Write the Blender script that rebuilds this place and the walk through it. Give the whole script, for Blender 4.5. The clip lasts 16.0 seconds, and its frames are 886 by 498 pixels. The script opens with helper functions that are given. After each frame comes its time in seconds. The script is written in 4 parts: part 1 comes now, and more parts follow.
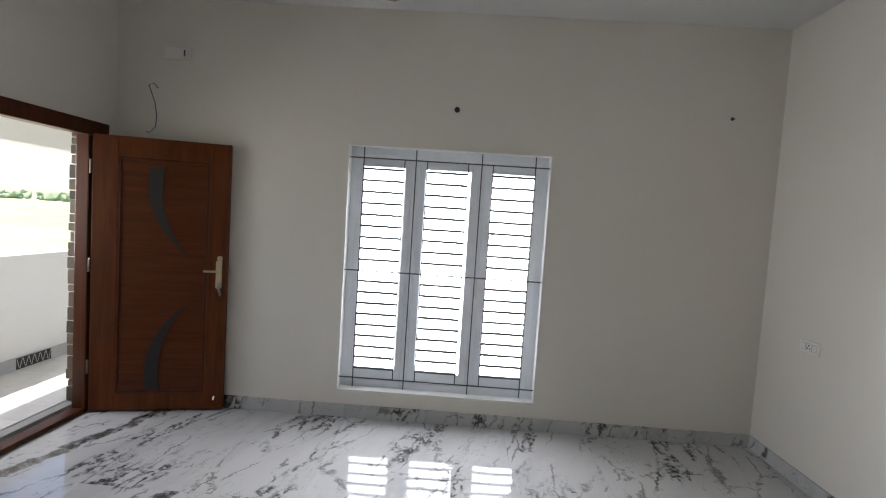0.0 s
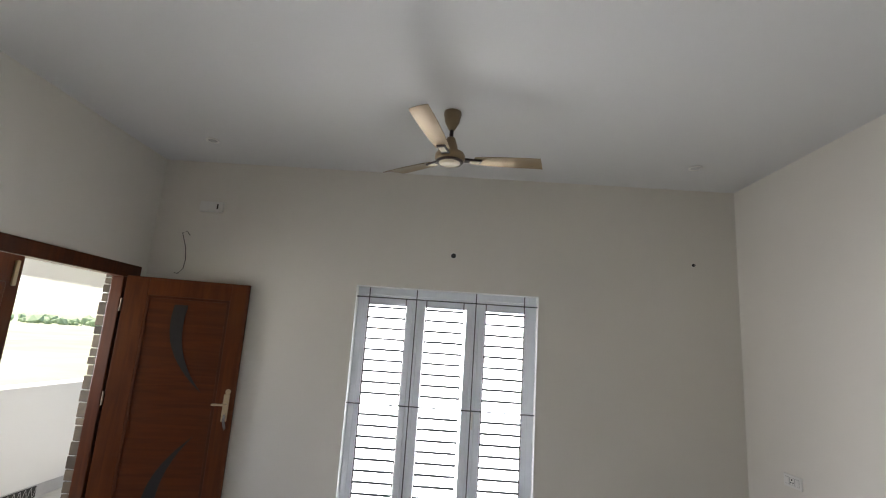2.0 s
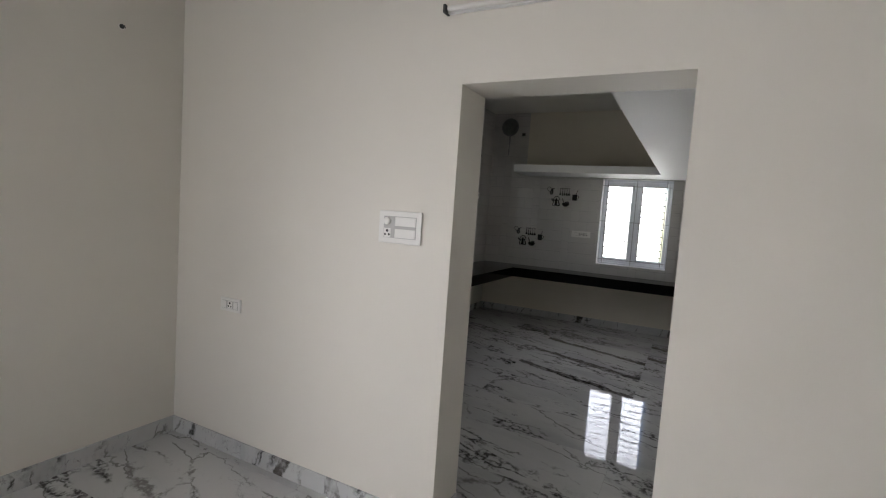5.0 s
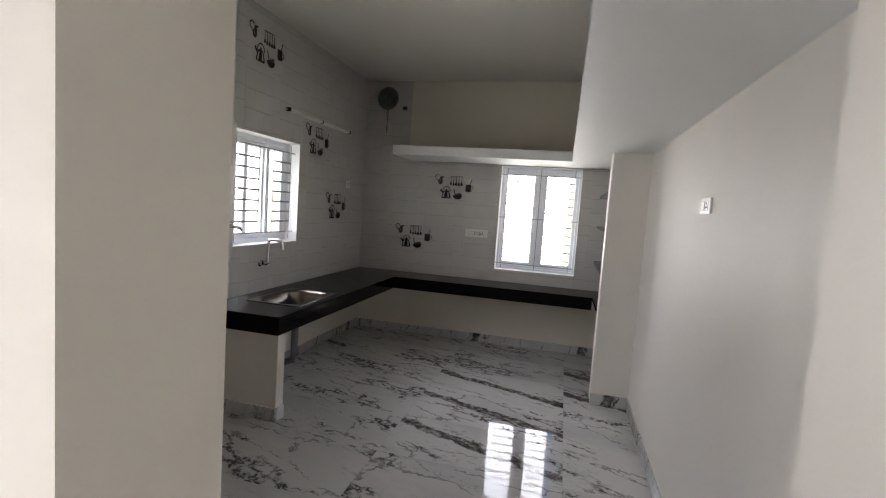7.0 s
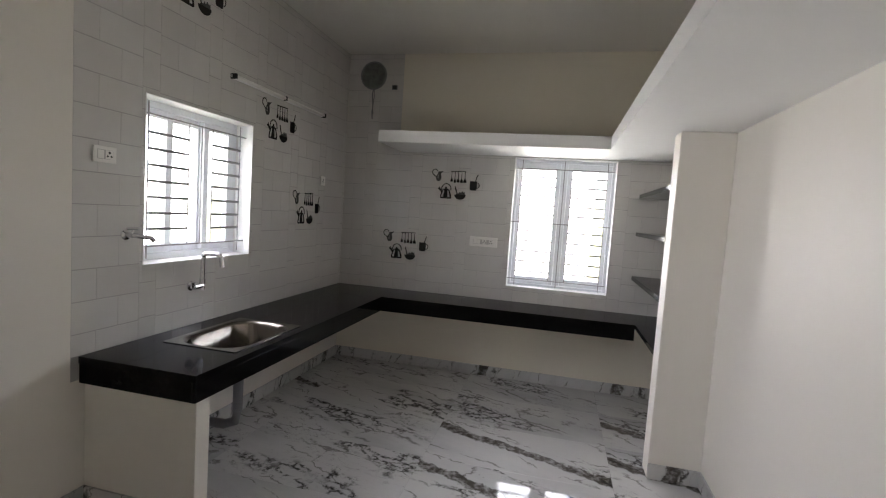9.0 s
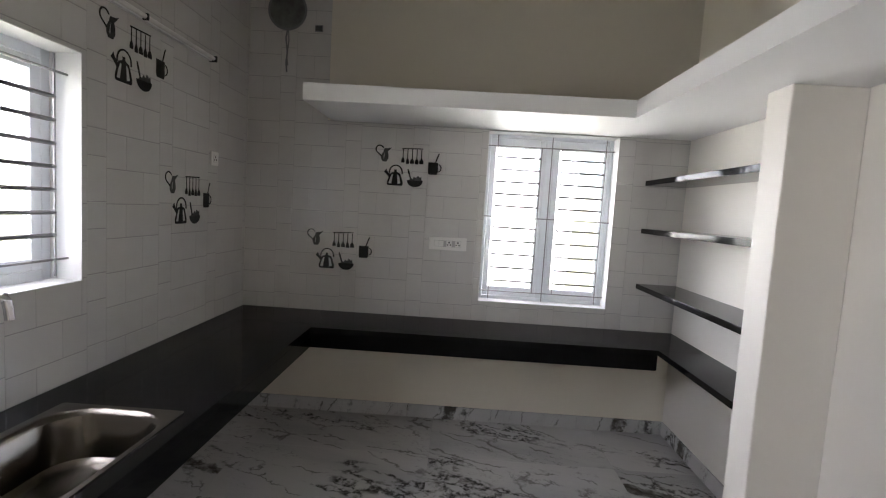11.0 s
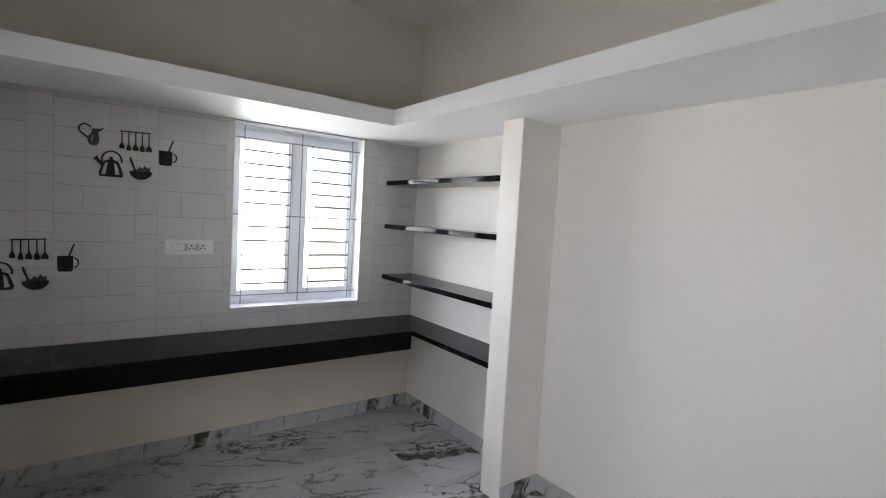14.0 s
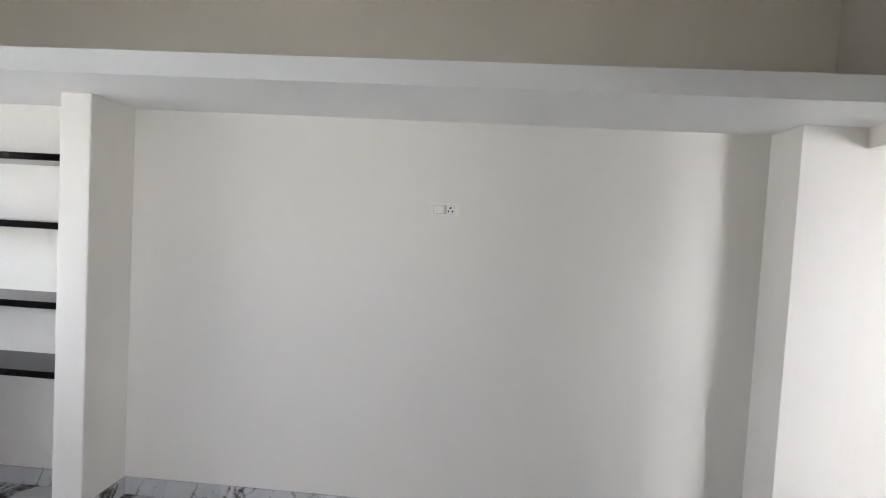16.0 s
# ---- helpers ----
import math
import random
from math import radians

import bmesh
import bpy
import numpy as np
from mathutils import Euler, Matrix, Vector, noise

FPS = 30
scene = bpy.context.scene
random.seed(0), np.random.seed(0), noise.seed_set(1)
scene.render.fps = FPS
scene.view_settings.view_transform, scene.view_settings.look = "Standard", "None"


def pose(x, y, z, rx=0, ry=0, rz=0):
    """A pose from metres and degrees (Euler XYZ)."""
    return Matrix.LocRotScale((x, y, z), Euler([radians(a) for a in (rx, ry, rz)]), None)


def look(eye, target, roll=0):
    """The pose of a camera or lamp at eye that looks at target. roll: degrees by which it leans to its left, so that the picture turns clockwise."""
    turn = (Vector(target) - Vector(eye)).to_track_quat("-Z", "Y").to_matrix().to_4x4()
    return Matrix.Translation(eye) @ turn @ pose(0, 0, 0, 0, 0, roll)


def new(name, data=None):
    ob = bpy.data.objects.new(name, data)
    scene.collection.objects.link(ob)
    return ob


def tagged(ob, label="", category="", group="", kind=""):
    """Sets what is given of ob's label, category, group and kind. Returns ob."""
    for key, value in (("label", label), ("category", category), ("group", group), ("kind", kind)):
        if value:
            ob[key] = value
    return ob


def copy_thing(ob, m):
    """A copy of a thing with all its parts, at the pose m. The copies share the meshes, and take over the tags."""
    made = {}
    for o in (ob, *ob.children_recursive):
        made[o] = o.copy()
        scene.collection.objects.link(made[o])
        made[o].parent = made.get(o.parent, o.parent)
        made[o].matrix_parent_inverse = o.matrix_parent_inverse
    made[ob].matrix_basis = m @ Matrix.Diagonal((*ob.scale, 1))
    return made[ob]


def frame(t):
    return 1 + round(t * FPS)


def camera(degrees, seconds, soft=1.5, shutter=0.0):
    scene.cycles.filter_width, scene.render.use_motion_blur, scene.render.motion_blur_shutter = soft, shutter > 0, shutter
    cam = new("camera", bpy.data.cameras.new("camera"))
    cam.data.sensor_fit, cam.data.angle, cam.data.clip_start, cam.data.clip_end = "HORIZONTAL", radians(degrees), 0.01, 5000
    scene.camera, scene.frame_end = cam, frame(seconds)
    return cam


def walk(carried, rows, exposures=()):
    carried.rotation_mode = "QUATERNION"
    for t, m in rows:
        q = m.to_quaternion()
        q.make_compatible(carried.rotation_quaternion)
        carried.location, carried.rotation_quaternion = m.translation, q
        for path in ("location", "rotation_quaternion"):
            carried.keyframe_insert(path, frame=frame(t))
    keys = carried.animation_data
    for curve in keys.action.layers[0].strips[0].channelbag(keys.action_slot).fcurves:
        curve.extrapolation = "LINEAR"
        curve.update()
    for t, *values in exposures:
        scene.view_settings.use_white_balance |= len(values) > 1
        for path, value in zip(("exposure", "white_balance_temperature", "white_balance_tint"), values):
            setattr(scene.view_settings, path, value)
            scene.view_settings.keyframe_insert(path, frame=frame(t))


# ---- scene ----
cam = camera(85.2, 16.0, soft=1.15)
PATH = [
    (0, (-0.337, -0.07, 1.571), (-0.395, 1.926, 1.446), 3.7),
    (0.5, (-0.344, -0.281, 1.567), (-0.38, 1.715, 1.445), 3.6),
    (1, (-0.351, -0.398, 1.65), (-0.391, 1.601, 1.617), 3.5),
    (1.5, (-0.361, -0.46, 1.679), (-0.417, 1.519, 1.961), 3.7),
    (2, (-0.396, -0.441, 1.655), (-0.445, 1.521, 2.037), 3.9),
    (2.5, (-0.443, -0.351, 1.615), (-0.445, 1.637, 1.834), 3.6),
    (3, (-0.546, -0.245, 1.535), (-0.354, 1.745, 1.52), 3.4),
    (3.5, (-0.521, -0.006, 1.54), (-0.004, 1.92, 1.397), 3.7),
    (4, (-0.409, 0.232, 1.554), (0.6, 1.952, 1.391), 3.9),
    (4.5, (-0.259, 0.484, 1.552), (1.245, 1.793, 1.395), 3.9),
    (5, (0.02, 0.662, 1.537), (1.793, 1.575, 1.384), 4.0),
    (5.2, (0.152, 0.726, 1.555), (1.983, 1.514, 1.392), 3.6),
    (7.3, (1.792, 1.162, 1.636), (3.727, 1.639, 1.466), 4.0),
    (7.5, (1.923, 1.184, 1.64), (3.857, 1.663, 1.467), 4.0),
    (8, (2.241, 1.233, 1.619), (4.176, 1.714, 1.459), 3.9),
    (8.2, (2.321, 1.267, 1.615), (4.258, 1.742, 1.46), 3.9),
    (10.3, (3.487, 1.843, 1.594), (5.444, 2.217, 1.415), 3.4),
    (10.5, (3.607, 1.914, 1.593), (5.576, 2.215, 1.416), 3.5),
    (11, (3.871, 2.104, 1.602), (5.864, 2.156, 1.436), 3.5),
    (11.5, (4.082, 2.19, 1.62), (6.072, 2.096, 1.443), 3.5),
    (12, (4.183, 2.269, 1.622), (6.169, 2.101, 1.457), 3.6),
    (12.5, (4.184, 2.333, 1.636), (6.166, 2.119, 1.472), 3.9),
    (13, (4.151, 2.412, 1.647), (6.112, 2.051, 1.485), 3.7),
    (13.5, (4.11, 2.548, 1.642), (5.961, 1.807, 1.491), 3.3),
    (14, (4.011, 2.676, 1.631), (5.62, 1.495, 1.498), 3.3),
    (14.5, (3.957, 2.87, 1.667), (5.117, 1.246, 1.546), 3.4),
    (15, (4.006, 3.051, 1.662), (4.637, 1.156, 1.554), 3.4),
    (15.2, (4.003, 3.087, 1.659), (4.476, 1.146, 1.555), 3.3),
    (15.5, (4.034, 3.112, 1.64), (4.328, 1.137, 1.55), 3.05),
    (16, (3.996, 3.063, 1.62), (4.125, 1.069, 1.54), 3.2),
]
EXPOSURES = [(0, 1.07, 6450, 14), (1, 1.32, 6550, 14), (2, 1.2, 6600, 14), (3.5, 1.04, 6500, 15), (4, 1.03, 6600, 15), (4.5, 1.05, 6950, 12), (5, 1.28, 6650, 15), (7.3, 2.25, 6850, 18), (8, 2.48, 6850, 18), (10.5, 2.48, 6750, 18), (12.5, 2.5, 6550, 18), (14, 2.52, 6400, 17), (15, 2.35, 6450, 17), (16, 2.65, 6400, 16)]
walk(cam, [(t, look(eye, target, roll)) for t, eye, target, roll in PATH], EXPOSURES)

# ---- world, sun, large lights ----
world = bpy.data.worlds.new("world")
scene.world = world
world.use_nodes = True
wn = world.node_tree
sky = wn.nodes.new("ShaderNodeTexSky")
sky.sky_type, sky.sun_disc = "NISHITA", False
sky.sun_elevation, sky.sun_rotation = radians(66), radians(-80)
wn.nodes["Background"].inputs["Strength"].default_value = 0.15
wn.links.new(sky.outputs[0], wn.nodes["Background"].inputs[0])

sun = new("sun", bpy.data.lights.new("sun", "SUN"))
sun.data.energy, sun.data.angle, sun.data.color = 5.0, radians(0.5), (1, 0.95, 0.87)
sun.matrix_world = look((-7, 1.2, 16), (0, 0, 0))


def light_panel(name, eye, target, w, h, watts, color=(0.94, 0.97, 1.0)):
    """An area lamp standing in for the bright sky outside a window; also used as porch fill."""
    lamp = new(name, bpy.data.lights.new(name, "AREA"))
    lamp.data.shape, lamp.data.size, lamp.data.size_y = "RECTANGLE", w, h
    lamp.data.energy, lamp.data.color, lamp.data.spread = watts, color, radians(145)
    lamp.matrix_world = look(eye, target)
    return lamp


light_panel("sky_light_hall", (-0.435, 4.2, 1.3), (-0.435, 0, 0.1), 2.4, 3.2, 90)
# added fill lamp, out of sight in the porch, to brighten the hall's east wall
light_panel("hall_fill_lamp", (-4.42, 3.0, 1.5), (0, 3.0, 1.2), 1.2, 0.95, 19)
light_panel("sky_light_sink", (5.395, 4.25, 2.0), (5.395, 0, 0.4), 1.8, 1.7, 15)
light_panel("sky_light_kitchen", (8.0, 1.95, 1.85), (0, 1.6, 0.3), 1.7, 1.9, 16)


# ---- materials ----
def mat(name, color=(0.8, 0.8, 0.8), rough=0.5, metal=0.0, scale=6.0, vary=0.05, bump=0.0, bump_scale=80.0, piece=0.0, coat=0.0):
    """A surface with two scales of tone and roughness variation and fine relief."""
    m = bpy.data.materials.new(name)
    m.use_nodes = True
    nt = m.node_tree
    N, L = nt.nodes, nt.links
    b = N["Principled BSDF"]
    b.inputs["Metallic"].default_value, b.inputs["Coat Weight"].default_value = metal, coat
    geo = N.new("ShaderNodeNewGeometry")
    n1 = N.new("ShaderNodeTexNoise")
    n1.inputs["Scale"].default_value, n1.inputs["Detail"].default_value = scale, 5
    n2 = N.new("ShaderNodeTexNoise")
    n2.inputs["Scale"].default_value, n2.inputs["Detail"].default_value = scale * 0.13, 3
    for n in (n1, n2):
        L.new(geo.outputs["Position"], n.inputs["Vector"])
    add = N.new("ShaderNodeMath")
    L.new(n1.outputs["Fac"], add.inputs[0]), L.new(n2.outputs["Fac"], add.inputs[1])
    ramp = N.new("ShaderNodeMapRange")
    ramp.inputs["From Min"].default_value, ramp.inputs["From Max"].default_value = 0.6, 1.4
    ramp.inputs["To Min"].default_value, ramp.inputs["To Max"].default_value = 1 - vary, 1 + vary
    L.new(add.outputs[0], ramp.inputs["Value"])
    value = ramp.outputs["Result"]
    if piece:
        info = N.new("ShaderNodeObjectInfo")
        pr = N.new("ShaderNodeMapRange")
        pr.inputs["To Min"].default_value, pr.inputs["To Max"].default_value = 1 - piece, 1 + piece
        L.new(info.outputs["Random"], pr.inputs["Value"])
        mul = N.new("ShaderNodeMath")
        mul.operation = "MULTIPLY"
        L.new(value, mul.inputs[0]), L.new(pr.outputs["Result"], mul.inputs[1])
        value = mul.outputs[0]
    sc = N.new("ShaderNodeVectorMath")
    sc.operation = "SCALE"
    sc.inputs[0].default_value = color
    L.new(value, sc.inputs["Scale"])
    L.new(sc.outputs[0], b.inputs["Base Color"])
    rr = N.new("ShaderNodeMapRange")
    rr.inputs["To Min"].default_value, rr.inputs["To Max"].default_value = max(rough * 0.8, 0.01), min(rough * 1.2, 1)
    L.new(n1.outputs["Fac"], rr.inputs["Value"])
    L.new(rr.outputs["Result"], b.inputs["Roughness"])
    if bump:
        n3 = N.new("ShaderNodeTexNoise")
        n3.inputs["Scale"].default_value, n3.inputs["Detail"].default_value = bump_scale, 4
        L.new(geo.outputs["Position"], n3.inputs["Vector"])
        bp = N.new("ShaderNodeBump")
        bp.inputs["Strength"].default_value, bp.inputs["Distance"].default_value = bump, 0.002
        L.new(n3.outputs["Fac"], bp.inputs["Height"])
        L.new(bp.outputs[0], b.inputs["Normal"])
    return m


def wood(name, dark, light, grain_axis="Z"):
    m = bpy.data.materials.new(name)
    m.use_nodes = True
    N, L = m.node_tree.nodes, m.node_tree.links
    b = N["Principled BSDF"]
    co = N.new("ShaderNodeTexCoord")
    mp = N.new("ShaderNodeMapping")
    mp.inputs["Scale"].default_value = {"Z": (9, 9, 0.8), "X": (0.9, 14, 14), "Y": (14, 0.9, 14)}[grain_axis]
    L.new(co.outputs["Object"], mp.inputs["Vector"])
    n = N.new("ShaderNodeTexNoise")
    n.inputs["Scale"].default_value, n.inputs["Detail"].default_value, n.inputs["Distortion"].default_value = 2.2, 8, 0.8
    L.new(mp.outputs[0], n.inputs["Vector"])
    r = N.new("ShaderNodeValToRGB")
    r.color_ramp.elements[0].position, r.color_ramp.elements[1].position = 0.3, 0.72
    r.color_ramp.elements[0].color, r.color_ramp.elements[1].color = (*dark, 1), (*light, 1)
    L.new(n.outputs["Fac"], r.inputs["Fac"])
    L.new(r.outputs["Color"], b.inputs["Base Color"])
    b.inputs["Roughness"].default_value = 0.38
    b.inputs["Specular IOR Level"].default_value = 0.22
    b.inputs["Coat Weight"].default_value, b.inputs["Coat Roughness"].default_value = 0.06, 0.2
    bp = N.new("ShaderNodeBump")
    bp.inputs["Strength"].default_value, bp.inputs["Distance"].default_value = 0.15, 0.001
    L.new(n.outputs["Fac"], bp.inputs["Height"]), L.new(bp.outputs[0], b.inputs["Normal"])
    return m


def marble(name):
    """White polished porcelain with dark branching veins that run across each tile, cut off at its edges."""
    m = bpy.data.materials.new(name)
    m.use_nodes = True
    N, L = m.node_tree.nodes, m.node_tree.links
    b = N["Principled BSDF"]

    def math(op, a, c=None, clamp=False):
        n = N.new("ShaderNodeMath")
        n.operation, n.use_clamp = op, clamp
        for i, v in enumerate((a, c)):
            if v is None:
                continue
            if isinstance(v, (int, float)):
                n.inputs[i].default_value = v
            else:
                L.new(v, n.inputs[i])
        return n.outputs[0]

    def rng(v, a, c, lo=0.0, hi=1.0):
        n = N.new("ShaderNodeMapRange")
        n.interpolation_type = "SMOOTHSTEP"
        for k, x in zip(("From Min", "From Max", "To Min", "To Max"), (a, c, lo, hi)):
            n.inputs[k].default_value = x
        L.new(v, n.inputs["Value"])
        return n.outputs["Result"]

    co = N.new("ShaderNodeTexCoord")
    info = N.new("ShaderNodeObjectInfo")
    w = math("MULTIPLY", info.outputs["Random"], 37.0)
    shear = N.new("ShaderNodeMapping")
    shear.inputs["Rotation"].default_value = (0, 0, radians(19))
    L.new(co.outputs["Object"], shear.inputs["Vector"])
    flat = N.new("ShaderNodeVectorMath")
    flat.operation = "MULTIPLY"
    flat.inputs[1].default_value = (1, 0.3, 1)
    L.new(shear.outputs[0], flat.inputs[0])

    def noise4(vec, scale, detail, shift=0.0, rough=0.55):
        n = N.new("ShaderNodeTexNoise")
        n.noise_dimensions = "4D"
        n.inputs["Scale"].default_value, n.inputs["Detail"].default_value, n.inputs["Roughness"].default_value = scale, detail, rough
        L.new(vec, n.inputs["Vector"]), L.new(math("ADD", w, shift), n.inputs["W"])
        return n

    warp = noise4(co.outputs["Object"], 7.0, 6, 3.0, 0.65)
    off = N.new("ShaderNodeVectorMath")
    off.operation = "MULTIPLY_ADD"
    off.inputs[1].default_value = (0.13, 0.13, 0.13)
    L.new(warp.outputs["Color"], off.inputs[0]), L.new(flat.outputs[0], off.inputs[2])

    def cracks(scale, shift, width):
        v = N.new("ShaderNodeTexVoronoi")
        v.voronoi_dimensions, v.feature = "4D", "DISTANCE_TO_EDGE"
        v.inputs["Scale"].default_value = scale
        L.new(off.outputs[0], v.inputs["Vector"]), L.new(math("ADD", w, shift), v.inputs["W"])
        return rng(v.outputs["Distance"], width, 0.0)

    streak = noise4(flat.outputs[0], 3.2, 3, 11.0)
    where = rng(streak.outputs["Fac"], 0.54, 0.60)
    bold = math("MULTIPLY", cracks(12.0, 0.0, 0.15), where)
    grit = noise4(co.outputs["Object"], 30.0, 4, 5.0)
    bold = math("MULTIPLY", bold, rng(grit.outputs["Fac"], 0.36, 0.56))
    fine_at = rng(noise4(flat.outputs[0], 4.2, 3, 21.0).outputs["Fac"], 0.50, 0.62)
    fine = math("MULTIPLY", math("MULTIPLY", cracks(26.0, 7.0, 0.05), fine_at), rng(noise4(co.outputs["Object"], 18.0, 3, 9.0).outputs["Fac"], 0.44, 0.6))
    long = math("MULTIPLY", cracks(3.6, 14.0, 0.024), rng(noise4(co.outputs["Object"], 6.0, 3, 2.0).outputs["Fac"], 0.42, 0.56))
    # one broad smoky band on some of the tiles
    sep = N.new("ShaderNodeSeparateXYZ")
    L.new(shear.outputs[0], sep.inputs[0])
    ragged = math("MULTIPLY", math("SUBTRACT", noise4(co.outputs["Object"], 5.0, 7, 1.0, 0.7).outputs["Fac"], 0.5), 0.22)
    band = math("ABSOLUTE", math("ADD", sep.outputs["X"], ragged))
    pick = math("GREATER_THAN", math("FRACT", math("MULTIPLY", info.outputs["Random"], 7.31)), 0.76)
    band = math("MULTIPLY", rng(band, 0.052, 0.034), pick)
    band = math("MULTIPLY", band, rng(noise4(co.outputs["Object"], 16.0, 6, 4.0, 0.7).outputs["Fac"], 0.32, 0.58, 0.3, 0.95))
    cloud = noise4(flat.outputs[0], 2.5, 5, 31.0)
    base = N.new("ShaderNodeMix")
    base.data_type = "RGBA"
    base.inputs["A"].default_value, base.inputs["B"].default_value = (0.53, 0.53, 0.525, 1), (0.41, 0.41, 0.415, 1)
    L.new(rng(cloud.outputs["Fac"], 0.45, 0.75), base.inputs["Factor"])
    color = base.outputs["Result"]
    for fac, tint in ((math("MULTIPLY", long, 0.75), (0.12, 0.11, 0.10, 1)), (math("MULTIPLY", fine, 0.6), (0.10, 0.09, 0.085, 1)), (band, (0.055, 0.046, 0.037, 1)), (math("MULTIPLY", bold, 0.92), (0.018, 0.015, 0.012, 1))):
        mix = N.new("ShaderNodeMix")
        mix.data_type = "RGBA"
        L.new(fac, mix.inputs["Factor"]), L.new(color, mix.inputs["A"])
        mix.inputs["B"].default_value = tint
        color = mix.outputs["Result"]
    L.new(color, b.inputs["Base Color"])
    b.inputs["Specular IOR Level"].default_value = 0.36
    L.new(rng(grit.outputs["Fac"], 0.2, 0.8, 0.015, 0.04), b.inputs["Roughness"])
    return m


def glass_mat(name):
    m = bpy.data.materials.new(name)
    m.use_nodes = True
    b = m.node_tree.nodes["Principled BSDF"]
    b.inputs["Transmission Weight"].default_value, b.inputs["Roughness"].default_value, b.inputs["IOR"].default_value = 1.0, 0.0, 1.01
    b.inputs["Base Color"].default_value = (0.97, 0.98, 0.98, 1)
    return m


M_wall = mat("cream_wall_paint", (0.71, 0.675, 0.612), 0.55, scale=1.6, vary=0.025, bump=0.12, bump_scale=140)
M_kwhite = mat("off_white_wall_paint", (0.715, 0.686, 0.634), 0.55, scale=1.6, vary=0.025, bump=0.12, bump_scale=140)
M_cream = mat("warm_cream_wall_paint", (0.72, 0.672, 0.575), 0.6, scale=1.6, vary=0.03, bump=0.12, bump_scale=140)
M_ceil_k = mat("warm_white_ceiling_paint", (0.74, 0.72, 0.67), 0.7, scale=1.2, vary=0.02, bump=0.1, bump_scale=120)
M_ceil = mat("white_ceiling_paint", (0.69, 0.688, 0.68), 0.7, scale=1.2, vary=0.02, bump=0.1, bump_scale=120)
M_white = mat("white_reveal_paint", (0.80, 0.80, 0.79), 0.55, scale=2, vary=0.03, bump=0.15, bump_scale=130)
M_tile = mat("white_glazed_wall_tile", (0.60, 0.585, 0.56), 0.16, scale=9, vary=0.03, piece=0.025, bump=0.08, bump_scale=25)
M_grout = mat("grey_grout", (0.35, 0.345, 0.33), 0.85, scale=30, vary=0.08)
M_marble = marble("veined_white_porcelain")
M_granite = mat("black_polished_granite", (0.005, 0.0048, 0.005), 0.08, scale=220, vary=0.3)
M_granite.node_tree.nodes["Principled BSDF"].inputs["Specular IOR Level"].default_value = 0.10
M_upvc = mat("white_upvc", (0.82, 0.85, 0.89), 0.32, scale=4, vary=0.03)
M_grille = mat("grey_painted_steel", (0.075, 0.08, 0.09), 0.5, metal=0.0, scale=40, vary=0.1)
M_grille_w = mat("white_painted_steel", (0.28, 0.28, 0.29), 0.4, metal=0.1, scale=40, vary=0.08)
M_glass = glass_mat("window_glass")
M_wood = wood("teak_door_wood", (0.075, 0.0155, 0.0025), (0.135, 0.034, 0.005))
M_wood_x = wood("teak_panel_veneer", (0.07, 0.0145, 0.0025), (0.11, 0.026, 0.004), "X")
M_wood_d = wood("teak_frame_wood", (0.05, 0.011, 0.003), (0.095, 0.023, 0.005))
M_inlay = mat("black_inlay", (0.010, 0.007, 0.006), 0.6, scale=30, vary=0.2)
M_brass = mat("satin_brass", (0.58, 0.48, 0.32), 0.3, metal=1.0, scale=40, vary=0.06)
M_chrome = mat("chrome", (0.72, 0.72, 0.74), 0.08, metal=1.0, scale=30, vary=0.03)
M_steel = mat("brushed_steel", (0.20, 0.18, 0.155), 0.2, metal=1.0, scale=70, vary=0.06)
M_plastic = mat("white_switch_plastic", (0.76, 0.745, 0.71), 0.3, scale=10, vary=0.02)
# grey that paints the shadow line round switch modules
M_gap_shade = mat("grey_switch_gap_shade", (0.45, 0.44, 0.42), 0.5, scale=10, vary=0.05)
M_dark = mat("dark_plastic", (0.02, 0.02, 0.02), 0.5, scale=20, vary=0.2)
M_fan = mat("champagne_gold_fan_paint", (0.26, 0.19, 0.11), 0.3, metal=0.5, scale=12, vary=0.05)
M_fan_b = mat("brown_fan_trim", (0.03, 0.016, 0.012), 0.35, scale=12, vary=0.1)
M_lens = mat("cream_fan_cap", (0.62, 0.55, 0.42), 0.25, scale=12, vary=0.04)
M_ink = mat("black_tile_print", (0.012, 0.011, 0.011), 0.25, scale=60, vary=0.3)
M_inkg = mat("grey_tile_print", (0.075, 0.075, 0.072), 0.25, scale=25, vary=0.5)
M_inkw = mat("pale_tile_print", (0.55, 0.55, 0.54), 0.25, scale=20, vary=0.2)
M_pipe = mat("grey_pvc", (0.18, 0.18, 0.19), 0.5, scale=12, vary=0.1)
M_rust = mat("brass_pipe_stub", (0.22, 0.16, 0.11), 0.5, metal=0.4, scale=40, vary=0.3)
M_stone = mat("stacked_ledge_stone", (0.11, 0.088, 0.06), 0.85, scale=20, vary=0.35, piece=0.45, bump=0.6, bump_scale=60)
M_checkA = mat("grey_porch_tile", (0.16, 0.165, 0.175), 0.25, scale=9, vary=0.12, piece=0.06)
M_skirt = mat("pale_grey_tile", (0.46, 0.46, 0.47), 0.3, scale=9, vary=0.15)
M_checkB = mat("white_porch_tile", (0.66, 0.66, 0.64), 0.25, scale=9, vary=0.06, piece=0.04)
M_ground = mat("dry_grass_field", (0.29, 0.30, 0.18), 0.95, scale=0.25, vary=0.35, bump=0.4, bump_scale=3)
